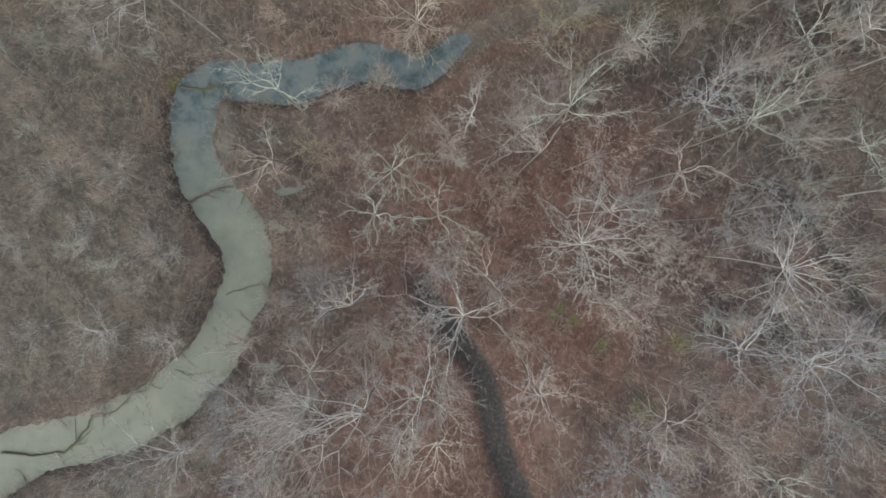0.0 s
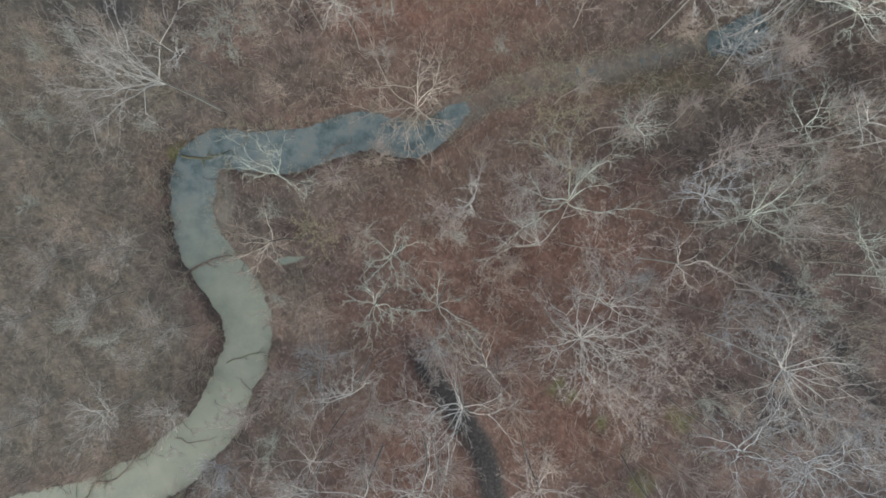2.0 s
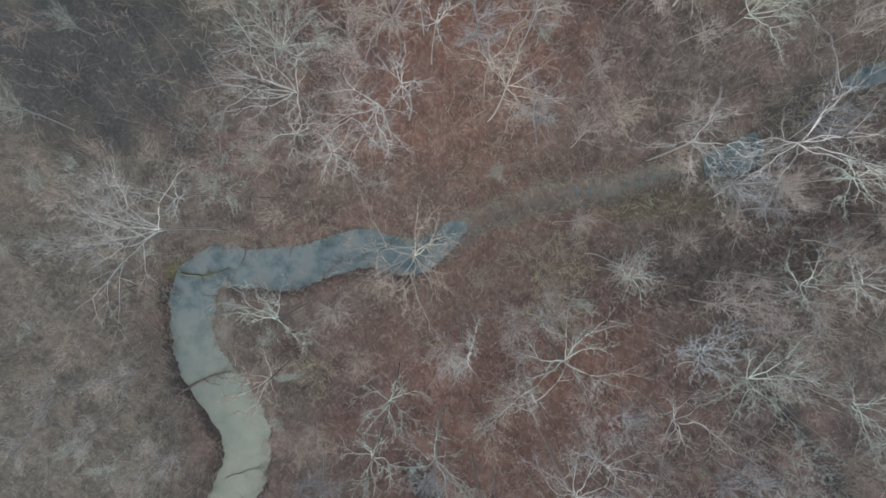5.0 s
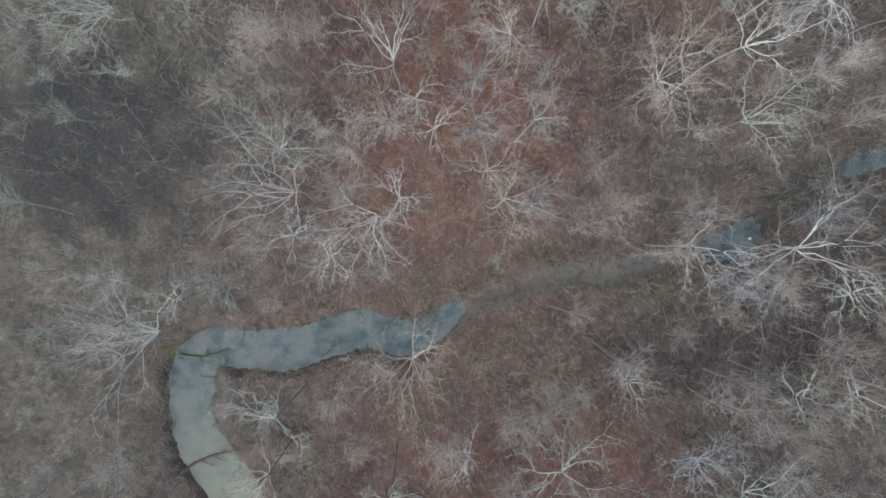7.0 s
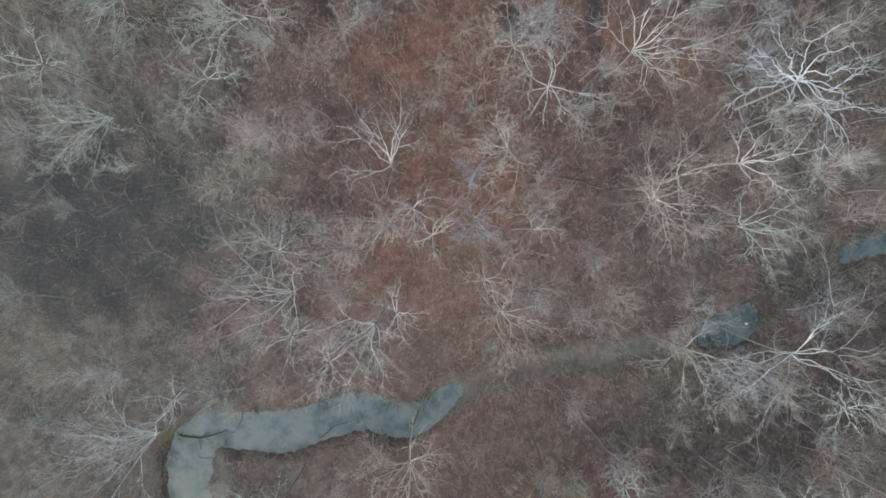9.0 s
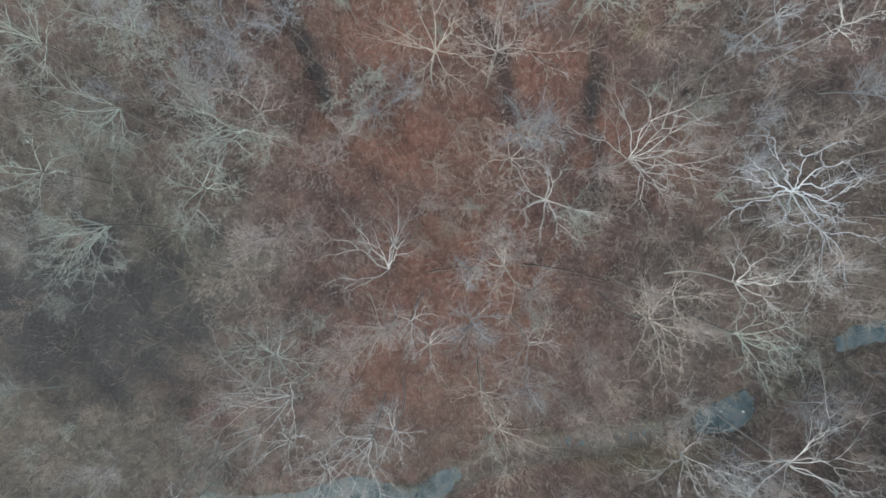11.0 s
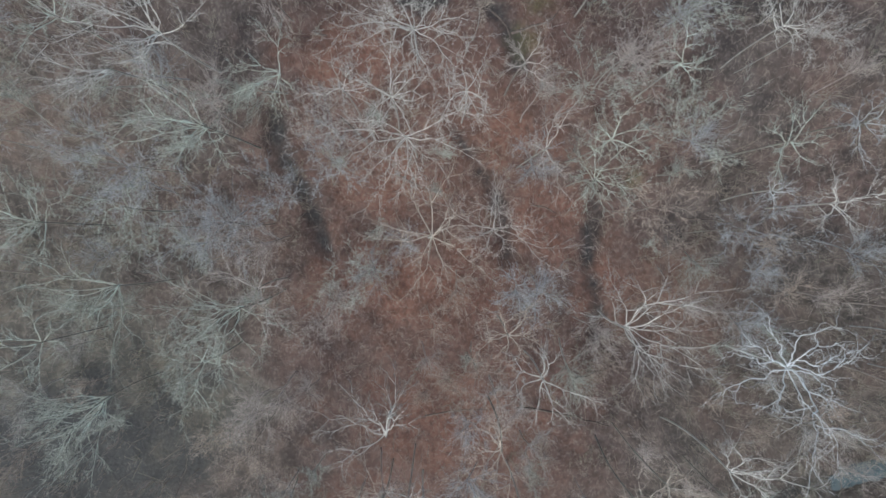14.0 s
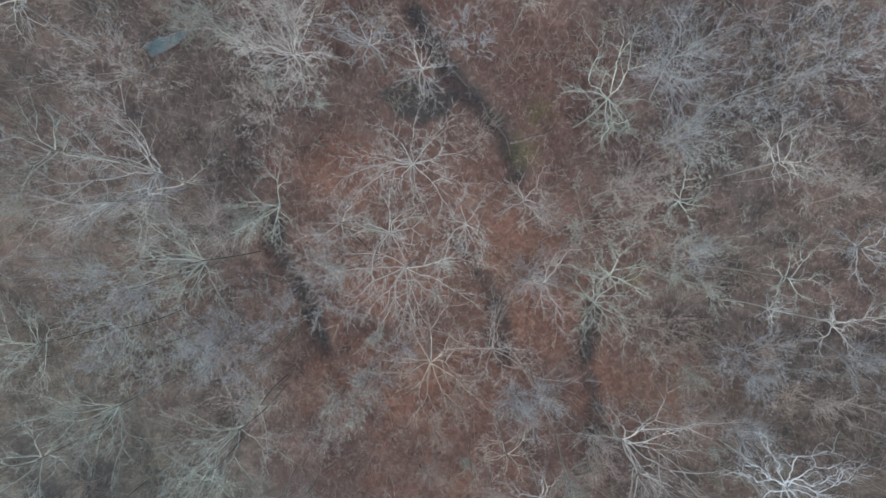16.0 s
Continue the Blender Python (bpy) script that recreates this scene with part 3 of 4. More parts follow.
plant("haze", 13.6, 6.4, 23.3, 3.0, "grey")
plant("fan", 8.6, 6.8, 23.9, 3.8, "grey", (0, 0), (115, 135, 150, 170, 185, 60))
plant("open", -17.3, 6.9, 14.5, 3.6, "tan", (0, 0), (175, 150, 200, 230, 265, 285, 90))
plant("open", 35.4, 7.0, 26.3, 2.8, "green")
plant("fan", 26.3, 9.2, 25.6, 4.4, "green", (0, 0), (175, 120, 95, 70, 50, 20, 205, 330))
plant("open", 11.0, 10.6, 24.0, 4.6, "green", (0, 0), (118, 70, 25, 195, 150, 330))
plant("open", 2.9, 11.0, 21.4, 2.4, "white", (0, 0), (95, 120, 60, 200, 240, 270))
plant("fan", 23.5, 11.2, 22.8, 2.6, "blue")
plant("haze", -12.8, 7.8, 11.5, 2.0, "olive")
plant("open", -15.9, 13.4, 16.7, 4.0, "green", (0, 0), (150, 130, 110, 170, 330, 95))
plant("fan", 37.5, 4.3, 28.0, 3.4, "green")
plant("fan", 41.0, 3.5, 30.0, 3.6, "white")
plant("fan", 42.6, 16.5, 27.0, 3.6, "white")
plant("fan", 48.3, 14.0, 27.0, 3.6, "white")
plant("open", 37.0, 17.3, 24.0, 2.6, "white")
plant("open", 17.9, 17.6, 19.8, 2.2, "green")
plant("open", 32.0, 17.2, 23.7, 2.3, "green")
plant("haze", 10.2, 18.6, 20.6, 3.4, "olive")
plant("fan", -2.4, 19.6, 19.2, 4.4, "tan")

# along the far bank
plant("fan", -26.5, 22.1, 18.4, 5.0, "white", (0, 0), (112, 130, 148, 162, 176, 190, 204, 220, 236, 60))
plant("open", -25.7, 25.1, 16.8, 1.9, "white")
plant("haze", -20.4, 26.0, 17.0, 2.2, "green")
plant("open", 35.4, 26.5, 26.0, 2.8, "green")
plant("open", -10.0, 29.3, 19.4, 2.4, "white")
plant("spreading", 33.5, 30.2, 20.0, 7.6, "white", (0, 0), (165, 178, 212, 225, 318, 335, 350, 22, 36, 52))
plant("haze", -22.1, 29.7, 14.0, 3.6, "green")
plant("open", 24.0, 30.5, 18.8, 3.0, "white", (0, 0), (195, 230, 265, 60, 340, 300))
plant("open", -13.9, 31.5, 17.6, 2.3, "white")
plant("open", -5.3, 33.2, 22.4, 4.0, "white", (0, 0), (165, 150, 200, 230, 250, 275, 300))
plant("haze", 16.9, 33.8, 16.0, 2.5, "tan")
plant("open", -3.2, 34.6, 24.4, 2.2, "white", (0, 0), (110, 70, 130, 0, 280, 240, 315))
plant("fan", 5.9, 34.6, 24.0, 2.9, "tan")
plant("fan", -13.9, 35.6, 16.6, 5.0, "white", (1.0, 0), (95, 130, 155, 175, 195, 215, 240, 275))
plant("open", 4.6, 37.3, 22.0, 2.7, "tan")
plant("fan", -15.2, 39.8, 16.8, 3.2, "green")
plant("open", -0.2, 41.3, 20.2, 2.2, "white", (0, 0), (50, 30, 75, 215, 280, 130))
plant("open", 8.8, 41.8, 22.4, 2.9, "grey", (0, 0), (90, 40, 5, 345, 200, 265))
plant("fan", 28.8, 42.2, 19.3, 4.0, "green", (0, 0), (20, 35, 0, 340, 275, 290, 310, 150))
plant("fan", -4.4, 42.3, 17.5, 3.7, "tan", (0, 0), (140, 160, 175, 190, 215, 240, 110))
plant("open", -1.9, 43.7, 21.5, 2.0, "white")
plant("fan", 18.7, 44.4, 25.6, 3.8, "tan")
plant("open", 20.8, 46.4, 25.6, 2.7, "tan")
plant("haze", -17.5, 47.0, 16.6, 3.8, "tan")
plant("open", 26.2, 47.5, 24.8, 4.2, "white", (0, 0), (105, 80, 60, 30, 5, 290, 315))
plant("open", -4.2, 48.2, 16.8, 4.2, "white", (0, 0), (115, 130, 95, 85, 70, 190, 165))
plant("open", 6.5, 49.0, 23.6, 3.2, "tan", (0, 0), (115, 95, 135, 190, 205, 260, 290))
plant("dome", -30.4, 52.4, 19.6, 5.0, "green", (0, 0), (155, 168, 180, 192, 204, 216, 228, 240, 252, 266, 285, 320))
plant("haze", -24.0, 53.0, 15.5, 1.7, "green")
plant("crooked", 33.6, 55.6, 20.4, 7.0, "chalk", (0, 0), (98, 80, 58, 30, 5, 342, 318, 290, 262, 225, 188, 160, 130))
plant("open", 10.4, 54.8, 21.6, 3.8, "white")
plant("haze", 4.5, 55.3, 21.0, 2.8, "tan")
plant("open", -21.2, 55.9, 19.8, 3.2, "green")
plant("open", -37.2, 57.5, 18.3, 3.8, "green")

# the terrace below the hillside
plant("open", 7.3, 58.7, 20.8, 3.0, "tan")
plant("haze", -11.5, 58.7, 13.4, 2.2, "grey")
plant("fan", 19.0, 59.0, 17.6, 5.4, "white", (0, 0), (155, 100, 70, 48, 25, 5, 340, 312, 285, 262))
plant("dome", -17.2, 61.2, 21.0, 4.8, "green", (0, 0), (150, 172, 190, 208, 225, 240, 255, 272, 345))
plant("open", -15.8, 62.9, 20.2, 2.8, "grey")
plant("dome", -28.6, 63.2, 21.0, 4.4, "green", (0.5, 0.4), (150, 165, 182, 198, 212, 228, 245, 265, 290, 312))
plant("haze", -6.5, 64.0, 19.4, 2.7, "green")
plant("fan", 0.3, 67.8, 23.0, 4.0, "tan")
plant("fan", 6.0, 68.5, 20.4, 3.6, "grey")
plant("haze", 28.7, 68.5, 22.2, 3.6, "blue")
plant("haze", -24.8, 68.7, 20.8, 3.2, "green")
plant("haze", -17.5, 69.0, 23.6, 3.6, "blue")
plant("open", -27.9, 70.4, 20.6, 3.3, "green")
plant("haze", 20.4, 70.5, 19.8, 3.0, "tan")
plant("open", 37.8, 71.0, 20.0, 3.2, "white")
plant("haze", -14.0, 71.3, 18.8, 3.0, "blue")
plant("open", 32.3, 72.2, 19.6, 1.2, "chalk")
plant("fan", 15.0, 73.0, 22.2, 2.7, "green")
plant("haze", -27.0, 74.0, 22.4, 4.4, "blue")
plant("haze", -8.3, 74.3, 24.4, 2.8, "blue")

# the hillside
plant("open", 9.7, 75.1, 27.4, 2.8, "grey")
plant("open", 15.0, 75.8, 27.4, 2.7, "green")
plant("open", 29.7, 75.7, 27.6, 2.7, "green")
plant("fan", -1.8, 76.3, 25.4, 4.3, "white", (0, 0), (175, 150, 200, 225, 250, 268, 285, 310, 335, 20))
plant("fan", -18.6, 76.9, 26.8, 4.2, "green", (0, 0), (175, 160, 190, 205, 225, 250, 270, 140, 110, 330))
plant("haze", 21.7, 77.0, 24.4, 3.4, "green")
plant("haze", -9.0, 77.4, 26.6, 2.2, "white")
plant("open", 38.7, 78.0, 22.4, 3.0, "blue")
plant("fan", -3.0, 79.3, 27.6, 2.8, "white")
plant("dome", 3.2, 80.0, 26.8, 2.8, "white", (0, 0), (205, 230, 250, 265, 285, 310, 340, 110, 60, 150))
plant("fan", -26.9, 81.8, 25.6, 4.0, "white", (-0.6, -0.4), (190, 200, 210, 220, 230, 242, 255))
plant("open", -7.2, 80.1, 26.8, 2.0, "white")
plant("haze", 13.0, 80.3, 27.6, 2.9, "green")
plant("open", -12.4, 81.5, 26.6, 3.2, "green", (2.2, 0), (100, 150, 170, 205, 225, 250, 275))
plant("open", 8.0, 82.0, 27.4, 2.2, "grey")
plant("open", 20.6, 82.0, 27.9, 2.4, "green")
plant("haze", 16.6, 82.8, 27.0, 2.4, "grey")
plant("fan", -21.4, 84.0, 29.4, 4.3, "white", (0, 0), (165, 150, 190, 120, 100, 60, 240, 265, 290, 315))
plant("haze", 30.6, 84.6, 28.6, 2.6, "white")
plant("dome", -1.2, 85.1, 26.6, 4.3, "white", (0, 0), (175, 155, 195, 215, 240, 265, 285, 310, 340, 20, 60, 95, 130))
plant("open", 29.2, 85.3, 27.2, 2.9, "white")
plant("open", -31.0, 86.0, 26.6, 3.9, "green")
plant("haze", 21.6, 86.8, 27.2, 3.0, "green")
plant("haze", 4.4, 87.7, 23.6, 1.7, "tan")
plant("haze", -13.6, 89.0, 25.0, 3.0, "grey")
plant("open", 14.3, 90.0, 30.0, 3.6, "green", (0, 0), (165, 190, 150, 62, 80, 250, 268, 285, 300))
plant("haze", 18.7, 90.5, 31.4, 4.4, "blue")
plant("haze", 26.9, 91.3, 31.4, 4.0, "blue")
plant("haze", -25.0, 93.0, 25.0, 3.8, "white")
plant("haze", 31.0, 93.0, 31.6, 4.0, "blue")
plant("fan", -0.5, 93.3, 25.0, 2.3, "white")
plant("dome", -10.9, 93.8, 28.0, 4.0, "white")
plant("fan", -5.0, 95.1, 26.2, 2.6, "blue")
plant("haze", 3.0, 96.0, 26.2, 2.2, "blue")
plant("open", -33.0, 98.0, 28.0, 3.0, "white")
plant("open", 8.2, 99.0, 28.0, 2.2, "grey")
plant("haze", -38.5, 87.5, 25.0, 3.6, "blue")
plant("haze", -39.0, 76.5, 24.0, 3.6, "blue")
plant("fan", -35.5, 69.0, 21.0, 3.4, "green")


# ---- slim understorey trees between them ----
def sapling(tone, tall, reach):
    """A low slender tree, all fine rising twigs; built at the origin."""
    thing = tagged(new("sapling"), f"low slender bare {WORDS[tone]} tree with a soft twiggy crown", "small tree", "understorey trees")
    wood, twig = TONES[tone]
    main = grow(np.array([[0, 0, -0.2]]), np.array([[rng.normal(0, 0.1), rng.normal(0, 0.1), 1.0]]), np.array([tall * 0.8]), 7, 0.05, 0.04)
    part("trunk", tubes(main, np.array([0.005 * tall]), np.array([0.02]), 5), twig, thing)
    limbs = 13
    p, way, length = fork(main, limbs, 0.42, 0.98, (25, 62), 0.2, 0.25)
    second = grow(p, way, reach * rng.uniform(0.8, 1.5, limbs), 3, 0.1, 0.06)
    third = grow(*fork(second, 10, 0.1, 1.0, (16, 48), 0.6, 0.15), 1, 0.1, 0.06)
    fourth = grow(*fork(third, 3, 0.1, 1.0, (16, 60), 0.8, 0.1), 1, 0.1, 0.1)
    part("crown", merge([tubes(second, np.full(len(second), 0.028), np.full(len(second), 0.012), 3),
                         tubes(third, np.full(len(third), 0.016), np.full(len(third), 0.011), 3),
                         tubes(fourth, np.full(len(fourth), 0.014), np.full(len(fourth), 0.008), 3)]), twig, thing)
    return thing


def scatter_saplings(count):
    kinds = [sapling(*k) for k in (("grey", 13, 2.6), ("tan", 11, 2.4), ("green", 11, 2.2), ("white", 14, 2.8), ("blue", 12, 2.6), ("tan", 9, 2.6), ("grey", 15, 2.2), ("green", 13, 2.8))]
    used, tried = [], 0
    first = set()
    while len(used) < count and tried < 20000:
        tried += 1
        x, y = rng.uniform(-54, 54), rng.uniform(-32, 108)
        if x > -28 and not (x > 2 and 42 < y < 62) and rng.random() < 0.28:
            continue
        if y > 68 and (x > 2 or x < -24) and rng.random() < 0.45:
            continue
        if x < -24 and 32 < y < 54 and rng.random() < 0.5:
            continue
        if (y > 86 or (y < -12 and x > 4)) and rng.random() < 0.4:
            continue
        if np.sin(0.31 * x + 1.0) * np.sin(0.27 * y + 0.4) + 0.6 * np.sin(0.63 * x - 0.5 * y) < rng.uniform(-1.3, 0.6):
            continue
        if any((x - a) ** 2 + (y - b) ** 2 < 6 for a, b in used):
            continue
        d = line_distance(np.array([x]), np.array([y]), stream_line[::2], True)[0][0]
        gully = min(line_distance(np.array([x]), np.array([y]), dense(g, 2.0))[0][0] for g in GULLIES + [DITCH])
        if d < 0.4 or gully < 2.6 or (-2 < x < 13 and 85 < y < 97):
            continue
        used.append((x, y))
        west = x < -30 and y < 60
        k = rng.choice([1, 2, 3, 3, 5, 7]) if west else rng.choice([0, 0, 1, 2, 3, 4, 5, 6] if y < 55 else [0, 1, 2, 3, 4, 4, 6, 7])
        z = float(floor_height(x, y)[0][0])
        grown = rng.uniform(0.75, 1.3)
        m = Matrix.Translation((x, y, z)) @ Matrix.Rotation(rng.uniform(0, 6.28), 4, "Z") @ Matrix.Scale(grown, 4)
        if k in first:
            copy_thing(kinds[k], m)
        else:
            first.add(k)
            kinds[k].matrix_basis = m
            kinds[k].scale = (grown,) * 3


def scatter_brush(count):
    """Knee- to head-high bushes: a spray of thin arching stems with a few twigs each, thick on the flats and thin on the open litter."""
    x, y = rng.uniform(-60, 60, 6 * count), rng.uniform(-38, 112, 6 * count)
    clump = np.sin(0.37 * x + 1.1) * np.sin(0.29 * y) + 0.6 * np.sin(0.9 * x - 0.5 * y) + 0.5 * np.sin(1.7 * x + 1.3 * y)
    d, _ = line_distance(x, y, stream_line[::2], True)
    keep = rng.uniform(-1.2, 2.2, len(x)) < clump + 1.6 * (x < -26) + 0.6 * (x > 28) + 1.4 * (d < 2.5)
    dd, _ = line_distance(x, y, dense(DITCH))
    ok = np.flatnonzero(keep & (d > 0.1) & (dd > 2.2) & ~((x < -24) & (y > 32) & (y < 54) & (rng.random(len(x)) < 0.7)))[:count]
    x, y = x[ok], y[ok]
    big = rng.uniform(0.7, 1.5, len(x)) * np.where((x < -26) | (x > 34), 1.5, 1.0)
    # a ragged fringe along both banks
    line = stream_line[rng.integers(20, 275, 780)]
    turn = rng.uniform(0, 2 * np.pi, len(line))
    far = line[:, 2] + rng.uniform(0.1, 1.0, len(line))
    fx, fy = line[:, 0] + far * np.cos(turn), line[:, 1] + far * np.sin(turn)
    dry = line_distance(fx, fy, stream_line[::2], True)[0] > 0.0
    x, y, big = np.concatenate([x, fx[dry]]), np.concatenate([y, fy[dry]]), np.concatenate([big, rng.uniform(0.4, 1.0, dry.sum())])
    x, y, size = np.repeat(x, 11), np.repeat(y, 11), np.repeat(big, 11)
    x, y = x + rng.normal(0, 0.25, len(x)), y + rng.normal(0, 0.25, len(x))
    z = floor_height(x, y)[0]
    way = np.column_stack([rng.normal(0, 0.55, (len(x), 2)), np.ones(len(x))])
    stem = grow(np.column_stack([x, y, z - 0.1]), way, size * rng.uniform(1.2, 2.8, len(x)), 2, 0.14, -0.04)
    twig = grow(*fork(stem, 5, 0.25, 1.0, (20, 60), 0.42, 0.1), 1, 0.1, 0.1)
    me = raw_mesh("underbrush", *merge([tubes(stem, np.full(len(stem), 0.018), np.full(len(stem), 0.010), 3), tubes(twig, np.full(len(twig), 0.013), np.full(len(twig), 0.006), 3)]))
    me.materials.append(bark("brush_stem", (0.36, 0.32, 0.27), (0.21, 0.185, 0.15), (0.33, 0.33, 0.26), 0.52))
    tagged(new("underbrush", me), "thin tangled tan brush growing through the leaf litter", "brush", kind="stuff")


def scatter_whips(count):
    """Slim upright shoots and seedlings, all over the floor, that blur it from above."""
    x, y = rng.uniform(-60, 60, 2 * count), rng.uniform(-36, 112, 2 * count)
    clump = np.sin(0.23 * x + 0.4) * np.sin(0.19 * y + 0.9) + 0.5 * np.sin(0.61 * x - 0.43 * y)
    d, _ = line_distance(x, y, stream_line[::2], True)
    dd, _ = line_distance(x, y, dense(DITCH))
    ok = np.flatnonzero((rng.uniform(-1.6, 1.6, len(x)) < clump + 0.5 * (x < -26)) & (d > 0.5) & (dd > 1.8))[:count]
    x, y = x[ok], y[ok]
    z = floor_height(x, y)[0]
    way = np.column_stack([rng.normal(0, 0.22, (len(x), 2)), np.ones(len(x))])
    stem = grow(np.column_stack([x, y, z - 0.1]), way, rng.uniform(1.6, 5.5, len(x)), 2, 0.08, 0.05)
    twig = grow(*fork(stem, 6, 0.25, 1.0, (18, 55), 0.34, 0.15), 1, 0.1, 0.1)
    me = raw_mesh("seedlings", *merge([tubes(stem, np.full(len(stem), 0.020), np.full(len(stem), 0.010), 3), tubes(twig, np.full(len(twig), 0.014), np.full(len(twig), 0.007), 3)]))
    me.materials.append(bark("whip_bark", (0.36, 0.31, 0.265), (0.20, 0.17, 0.145)))
    tagged(new("seedlings", me), "thin grey-brown seedlings standing in the leaf litter", "seedlings", kind="stuff")


rng = np.random.default_rng(29)


# ---- fallen wood ----
def fallen(name, points, thick, material, label, boughs=4, lift=0.0, category="fallen log"):
    """A fallen stem along some places on the ground or water, with broken boughs."""
    p = dense([(*q, 0.0) for q in points], 0.8)[:, :2]
    z = np.maximum(floor_height(p[:, 0], p[:, 1])[0], stream_level(p[:, 0]) * (np.abs(p[:, 1] - 25) < 30) if lift else -99) + 0.6 * thick + lift
    line = np.column_stack([p, z]) + rng.normal(0, 0.09, (len(p), 3)) * [1, 1, 0.3]
    thing = tagged(new(name), label, category, "fallen wood")
    thing.location = tuple(line[0])
    line = line - line[0]
    part("stem", tubes(line[None], np.array([thick]), np.array([thick * 0.45]), 6), material, thing)
    if boughs:
        side = grow(*fork(line[None], boughs, 0.3, 1.0, (30, 60), 0.28, 0.0), 4, 0.2, 0.02)
        side[..., 2] = np.clip(side[..., 2], -0.05, 0.8)
        small = grow(*fork(side, 3, 0.3, 1.0, (25, 55), 0.5, 0.0), 2, 0.2, 0.02)
        for k in range(len(side)):
            mine = small[3 * k:3 * k + 3]
            part("bough", merge([tubes(side[k:k + 1], np.array([thick * 0.35]), np.array([thick * 0.1]), 4), tubes(mine, np.full(3, thick * 0.14), np.full(3, 0.01), 3)]), material, thing)
    return thing


fallen("fallen_tree", [(-53.2, -27.0), (-49.5, -27.2), (-45.8, -26.9), (-43.4, -24.6), (-41.4, -21.6)], 0.15, MOSSY, "mossy fallen tree lying in the silty stream", 9, 0.15, "fallen tree")
fallen("fallen_branch", [(-42.5, -22.5), (-39.5, -22.0), (-37.5, -20.0), (-35.5, -19.4)], 0.10, DEAD, "dark wet branch reaching out over the water", 6, 0.15, "branch")
fallen("fallen_log", [(-31.3, 2.3), (-28.5, 4.2), (-24.8, 5.1)], 0.17, DEAD, "dark wet log lying across the stream", 7, 0.12)
fallen("fallen_log", [(-31.2, 16.9), (-28.5, 16.6), (-25.4, 17.3)], 0.15, MOSSY, "mossy log lying across the stream at the bend", 9, 0.1)
fallen("fallen_branch", [(-14.3, 16.4), (-12.3, 18.0), (-10.4, 18.6)], 0.08, DEAD, "dark branch lying on the stream's edge", 5, 0.1, "branch")
fallen("fallen_branch", [(-26.3, -14.0), (-23.5, -13.5), (-21.0, -13.1)], 0.08, DEAD, "dark thin branch on pale water", 2, 0.1, "branch")
fallen("fallen_branch", [(-32.5, -17.0), (-30.0, -17.6), (-27.5, -16.9)], 0.06, DEAD, "dark thin branch on pale water", 3, 0.1, "branch")
fallen("fallen_branch", [(-26.0, -8.0), (-23.6, -7.0), (-21.2, -6.6)], 0.06, MOSSY, "mossy branch caught against the bank", 6, 0.1, "branch")
fallen("fallen_log", [(8.1, 88.5), (10.4, 88.9), (12.6, 89.8)], 0.16, DEAD, "dark rotting log on the leafy hillside", 2)
fallen("fallen_log", [(6.2, 90.8), (8.0, 88.6), (8.4, 86.6)], 0.12, DEAD, "dark rotting log in a muddy gully", 1)
fallen("fallen_log", [(10.1, 48.3), (15.0, 47.4), (20.6, 46.0)], 0.13, DEAD, "dark fallen stem on reddish litter", 2)
fallen("fallen_log", [(16.4, 51.7), (18.6, 52.0), (20.3, 53.0)], 0.17, DEAD, "dark fallen stem on reddish litter", 4)
fallen("fallen_log", [(-0.7, 47.3), (3.0, 47.7), (6.9, 47.8)], 0.10, DEAD, "thin dark fallen stem on reddish litter", 1)
fallen("fallen_log", [(11.3, 71.2), (12.8, 70.9), (14.2, 70.2)], 0.09, DEAD, "thin dark fallen stem on rusty litter", 2)
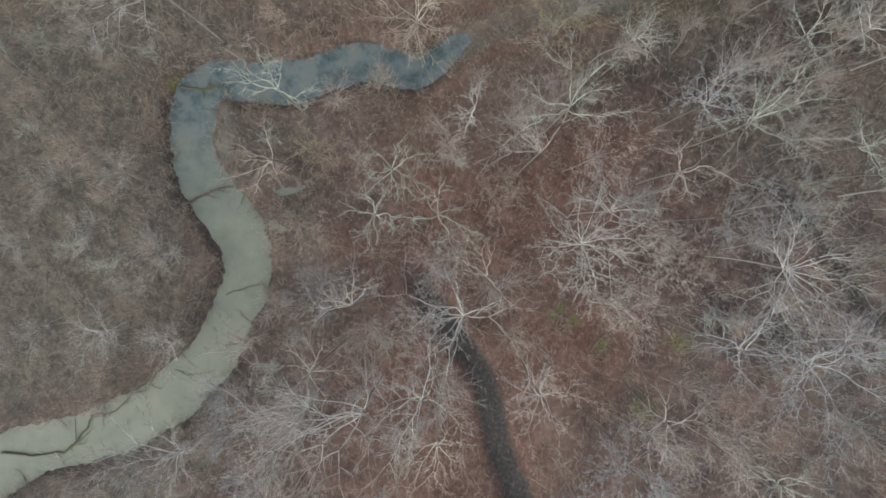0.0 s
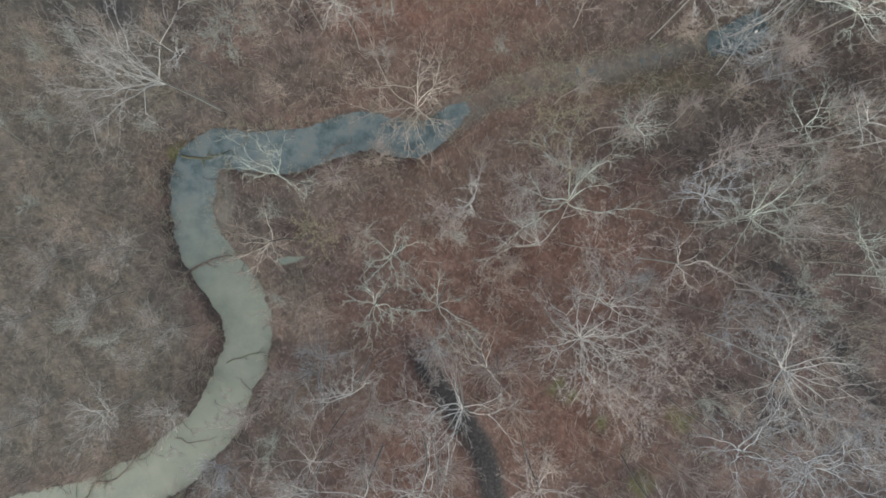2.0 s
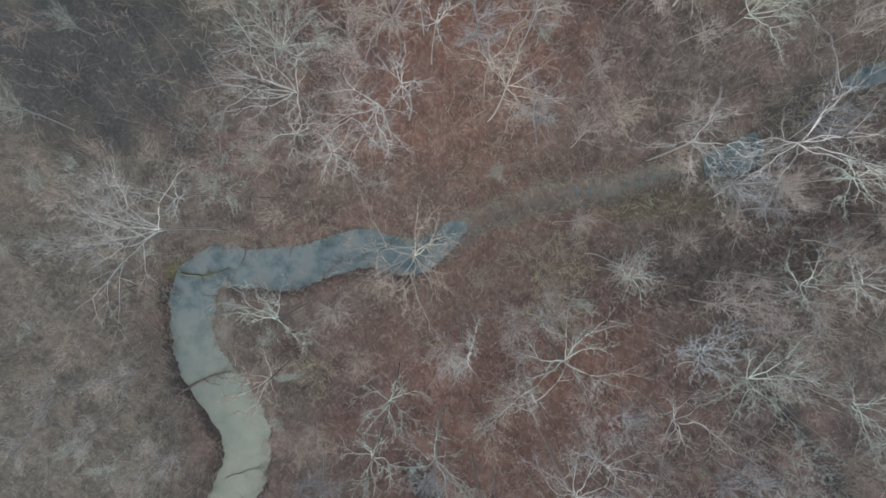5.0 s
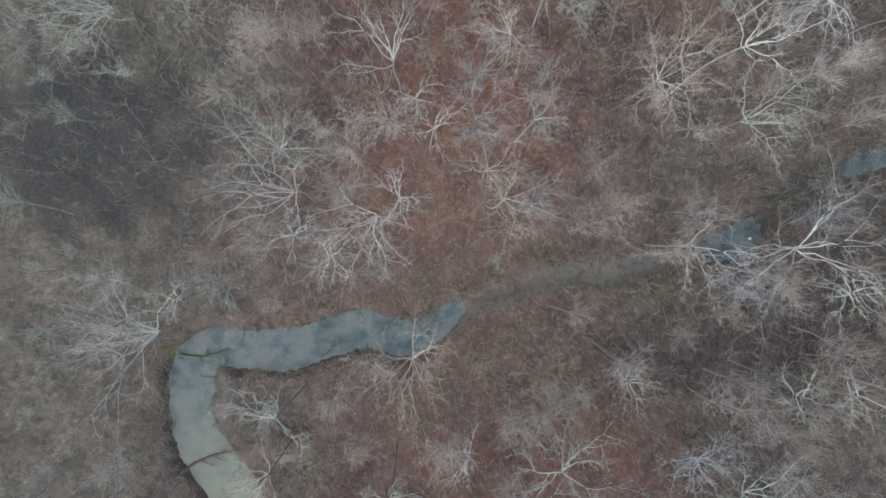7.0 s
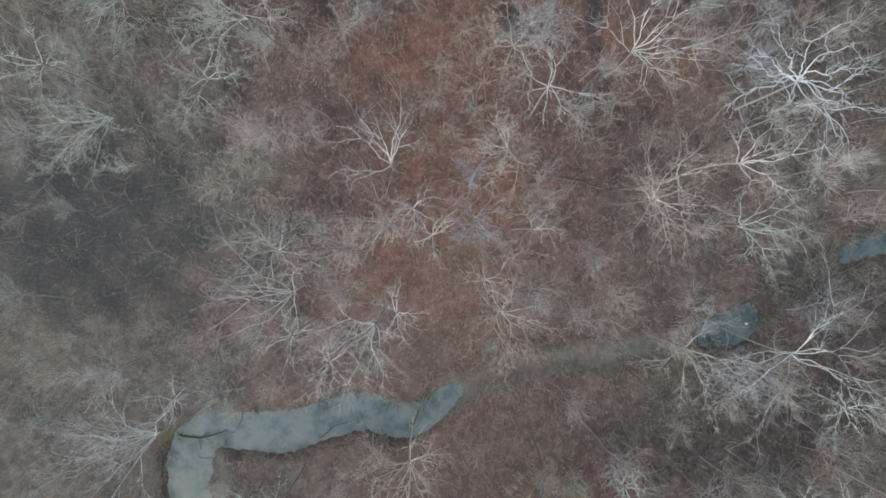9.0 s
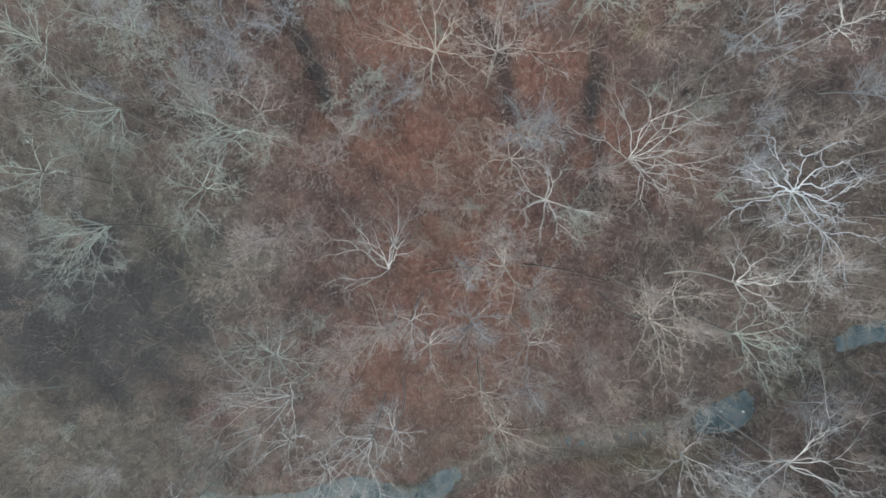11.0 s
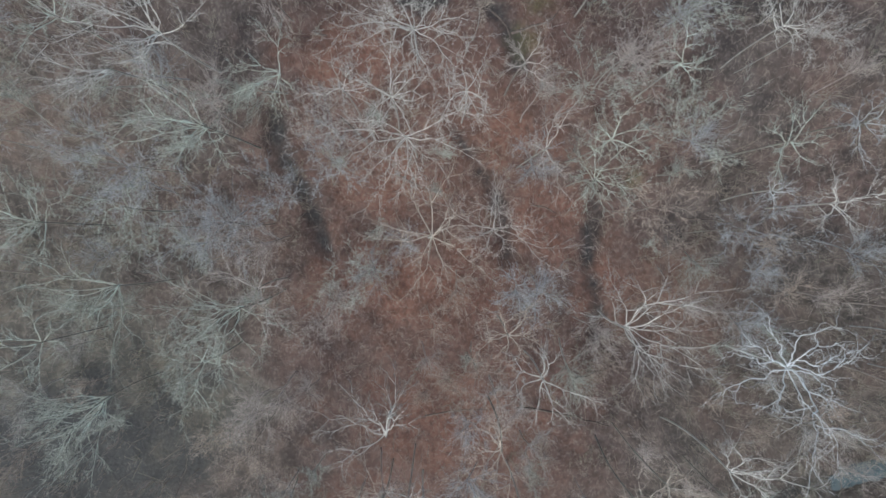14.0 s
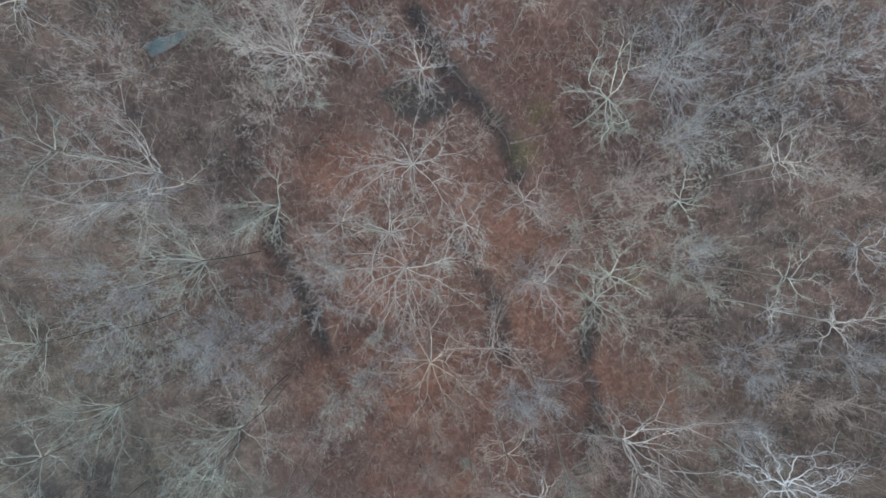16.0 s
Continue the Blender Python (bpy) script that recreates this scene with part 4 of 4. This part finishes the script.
fallen("fallen_log", [(28.9, 69.5), (31.4, 69.6), (33.9, 69.2)], 0.11, DEAD, "dark fallen stem among grey brush", 3)
fallen("fallen_log", [(-9.6, 80.2), (-8.0, 78.9), (-6.5, 77.3)], 0.16, DEAD, "dark fallen log on the slope", 1)
fallen("fallen_log", [(-4.1, 74.6), (-2.6, 73.9), (-1.0, 73.0)], 0.10, DEAD, "thin dark fallen log on rusty litter", 2)
fallen("fallen_log", [(-11.9, 88.4), (-11.2, 88.1), (-10.4, 87.9)], 0.15, DEAD, "short dark piece of log on reddish litter", 0)


# thin branches trailing in the water along both banks
for k in range(24, 250, 9):
    q, ahead = stream_line[k], stream_line[k + 1] - stream_line[k]
    across = np.array([-ahead[1], ahead[0]]) / np.hypot(ahead[0], ahead[1]) * (1 if rng.random() < 0.5 else -1)
    a = q[:2] + across * (q[2] + 0.6)
    e = a - across * rng.uniform(1.4, 3.4) + ahead[:2] * rng.uniform(-2, 2)
    fallen("fallen_branch", [tuple(a), tuple((a + e) / 2 + rng.normal(0, 0.3, 2)), tuple(e)], rng.uniform(0.035, 0.06), DEAD if rng.random() < 0.7 else MOSSY, "thin dark branch trailing in the stream", 5, 0.06, "branch")


def stump(x, y, wide, tall):
    """A broken white stump with a splintered top."""
    thing = tagged(new("stump"), "broken bleached stump standing at the water's edge", "stump")
    z = float(floor_height(x, y)[0][0])
    thing.location = (x, y, z - 0.1)
    line = np.array([[(0, 0, 0), (0.03, 0, tall * 0.5), (0.02, 0.06, tall), (0.05, 0.1, tall + 0.25)]])
    part("stem", tubes(line, np.array([wide]), np.array([wide * 0.75]), 9), TONES["white"][0], thing)
    roots = grow(np.zeros((5, 3)) + [0, 0, 0.25], np.column_stack([np.cos(np.arange(5) * 1.3), np.sin(np.arange(5) * 1.3), np.full(5, -0.15)]), np.full(5, 1.0), 3, 0.15, -0.03)
    for k in range(5):
        part("root", tubes(roots[k:k + 1], np.array([wide * 0.5]), np.array([0.04]), 5), DEAD, thing)


stump(36.2, 30.8, 0.19, 0.9)
scatter_brush(720)
scatter_saplings(290)
scatter_whips(8500)
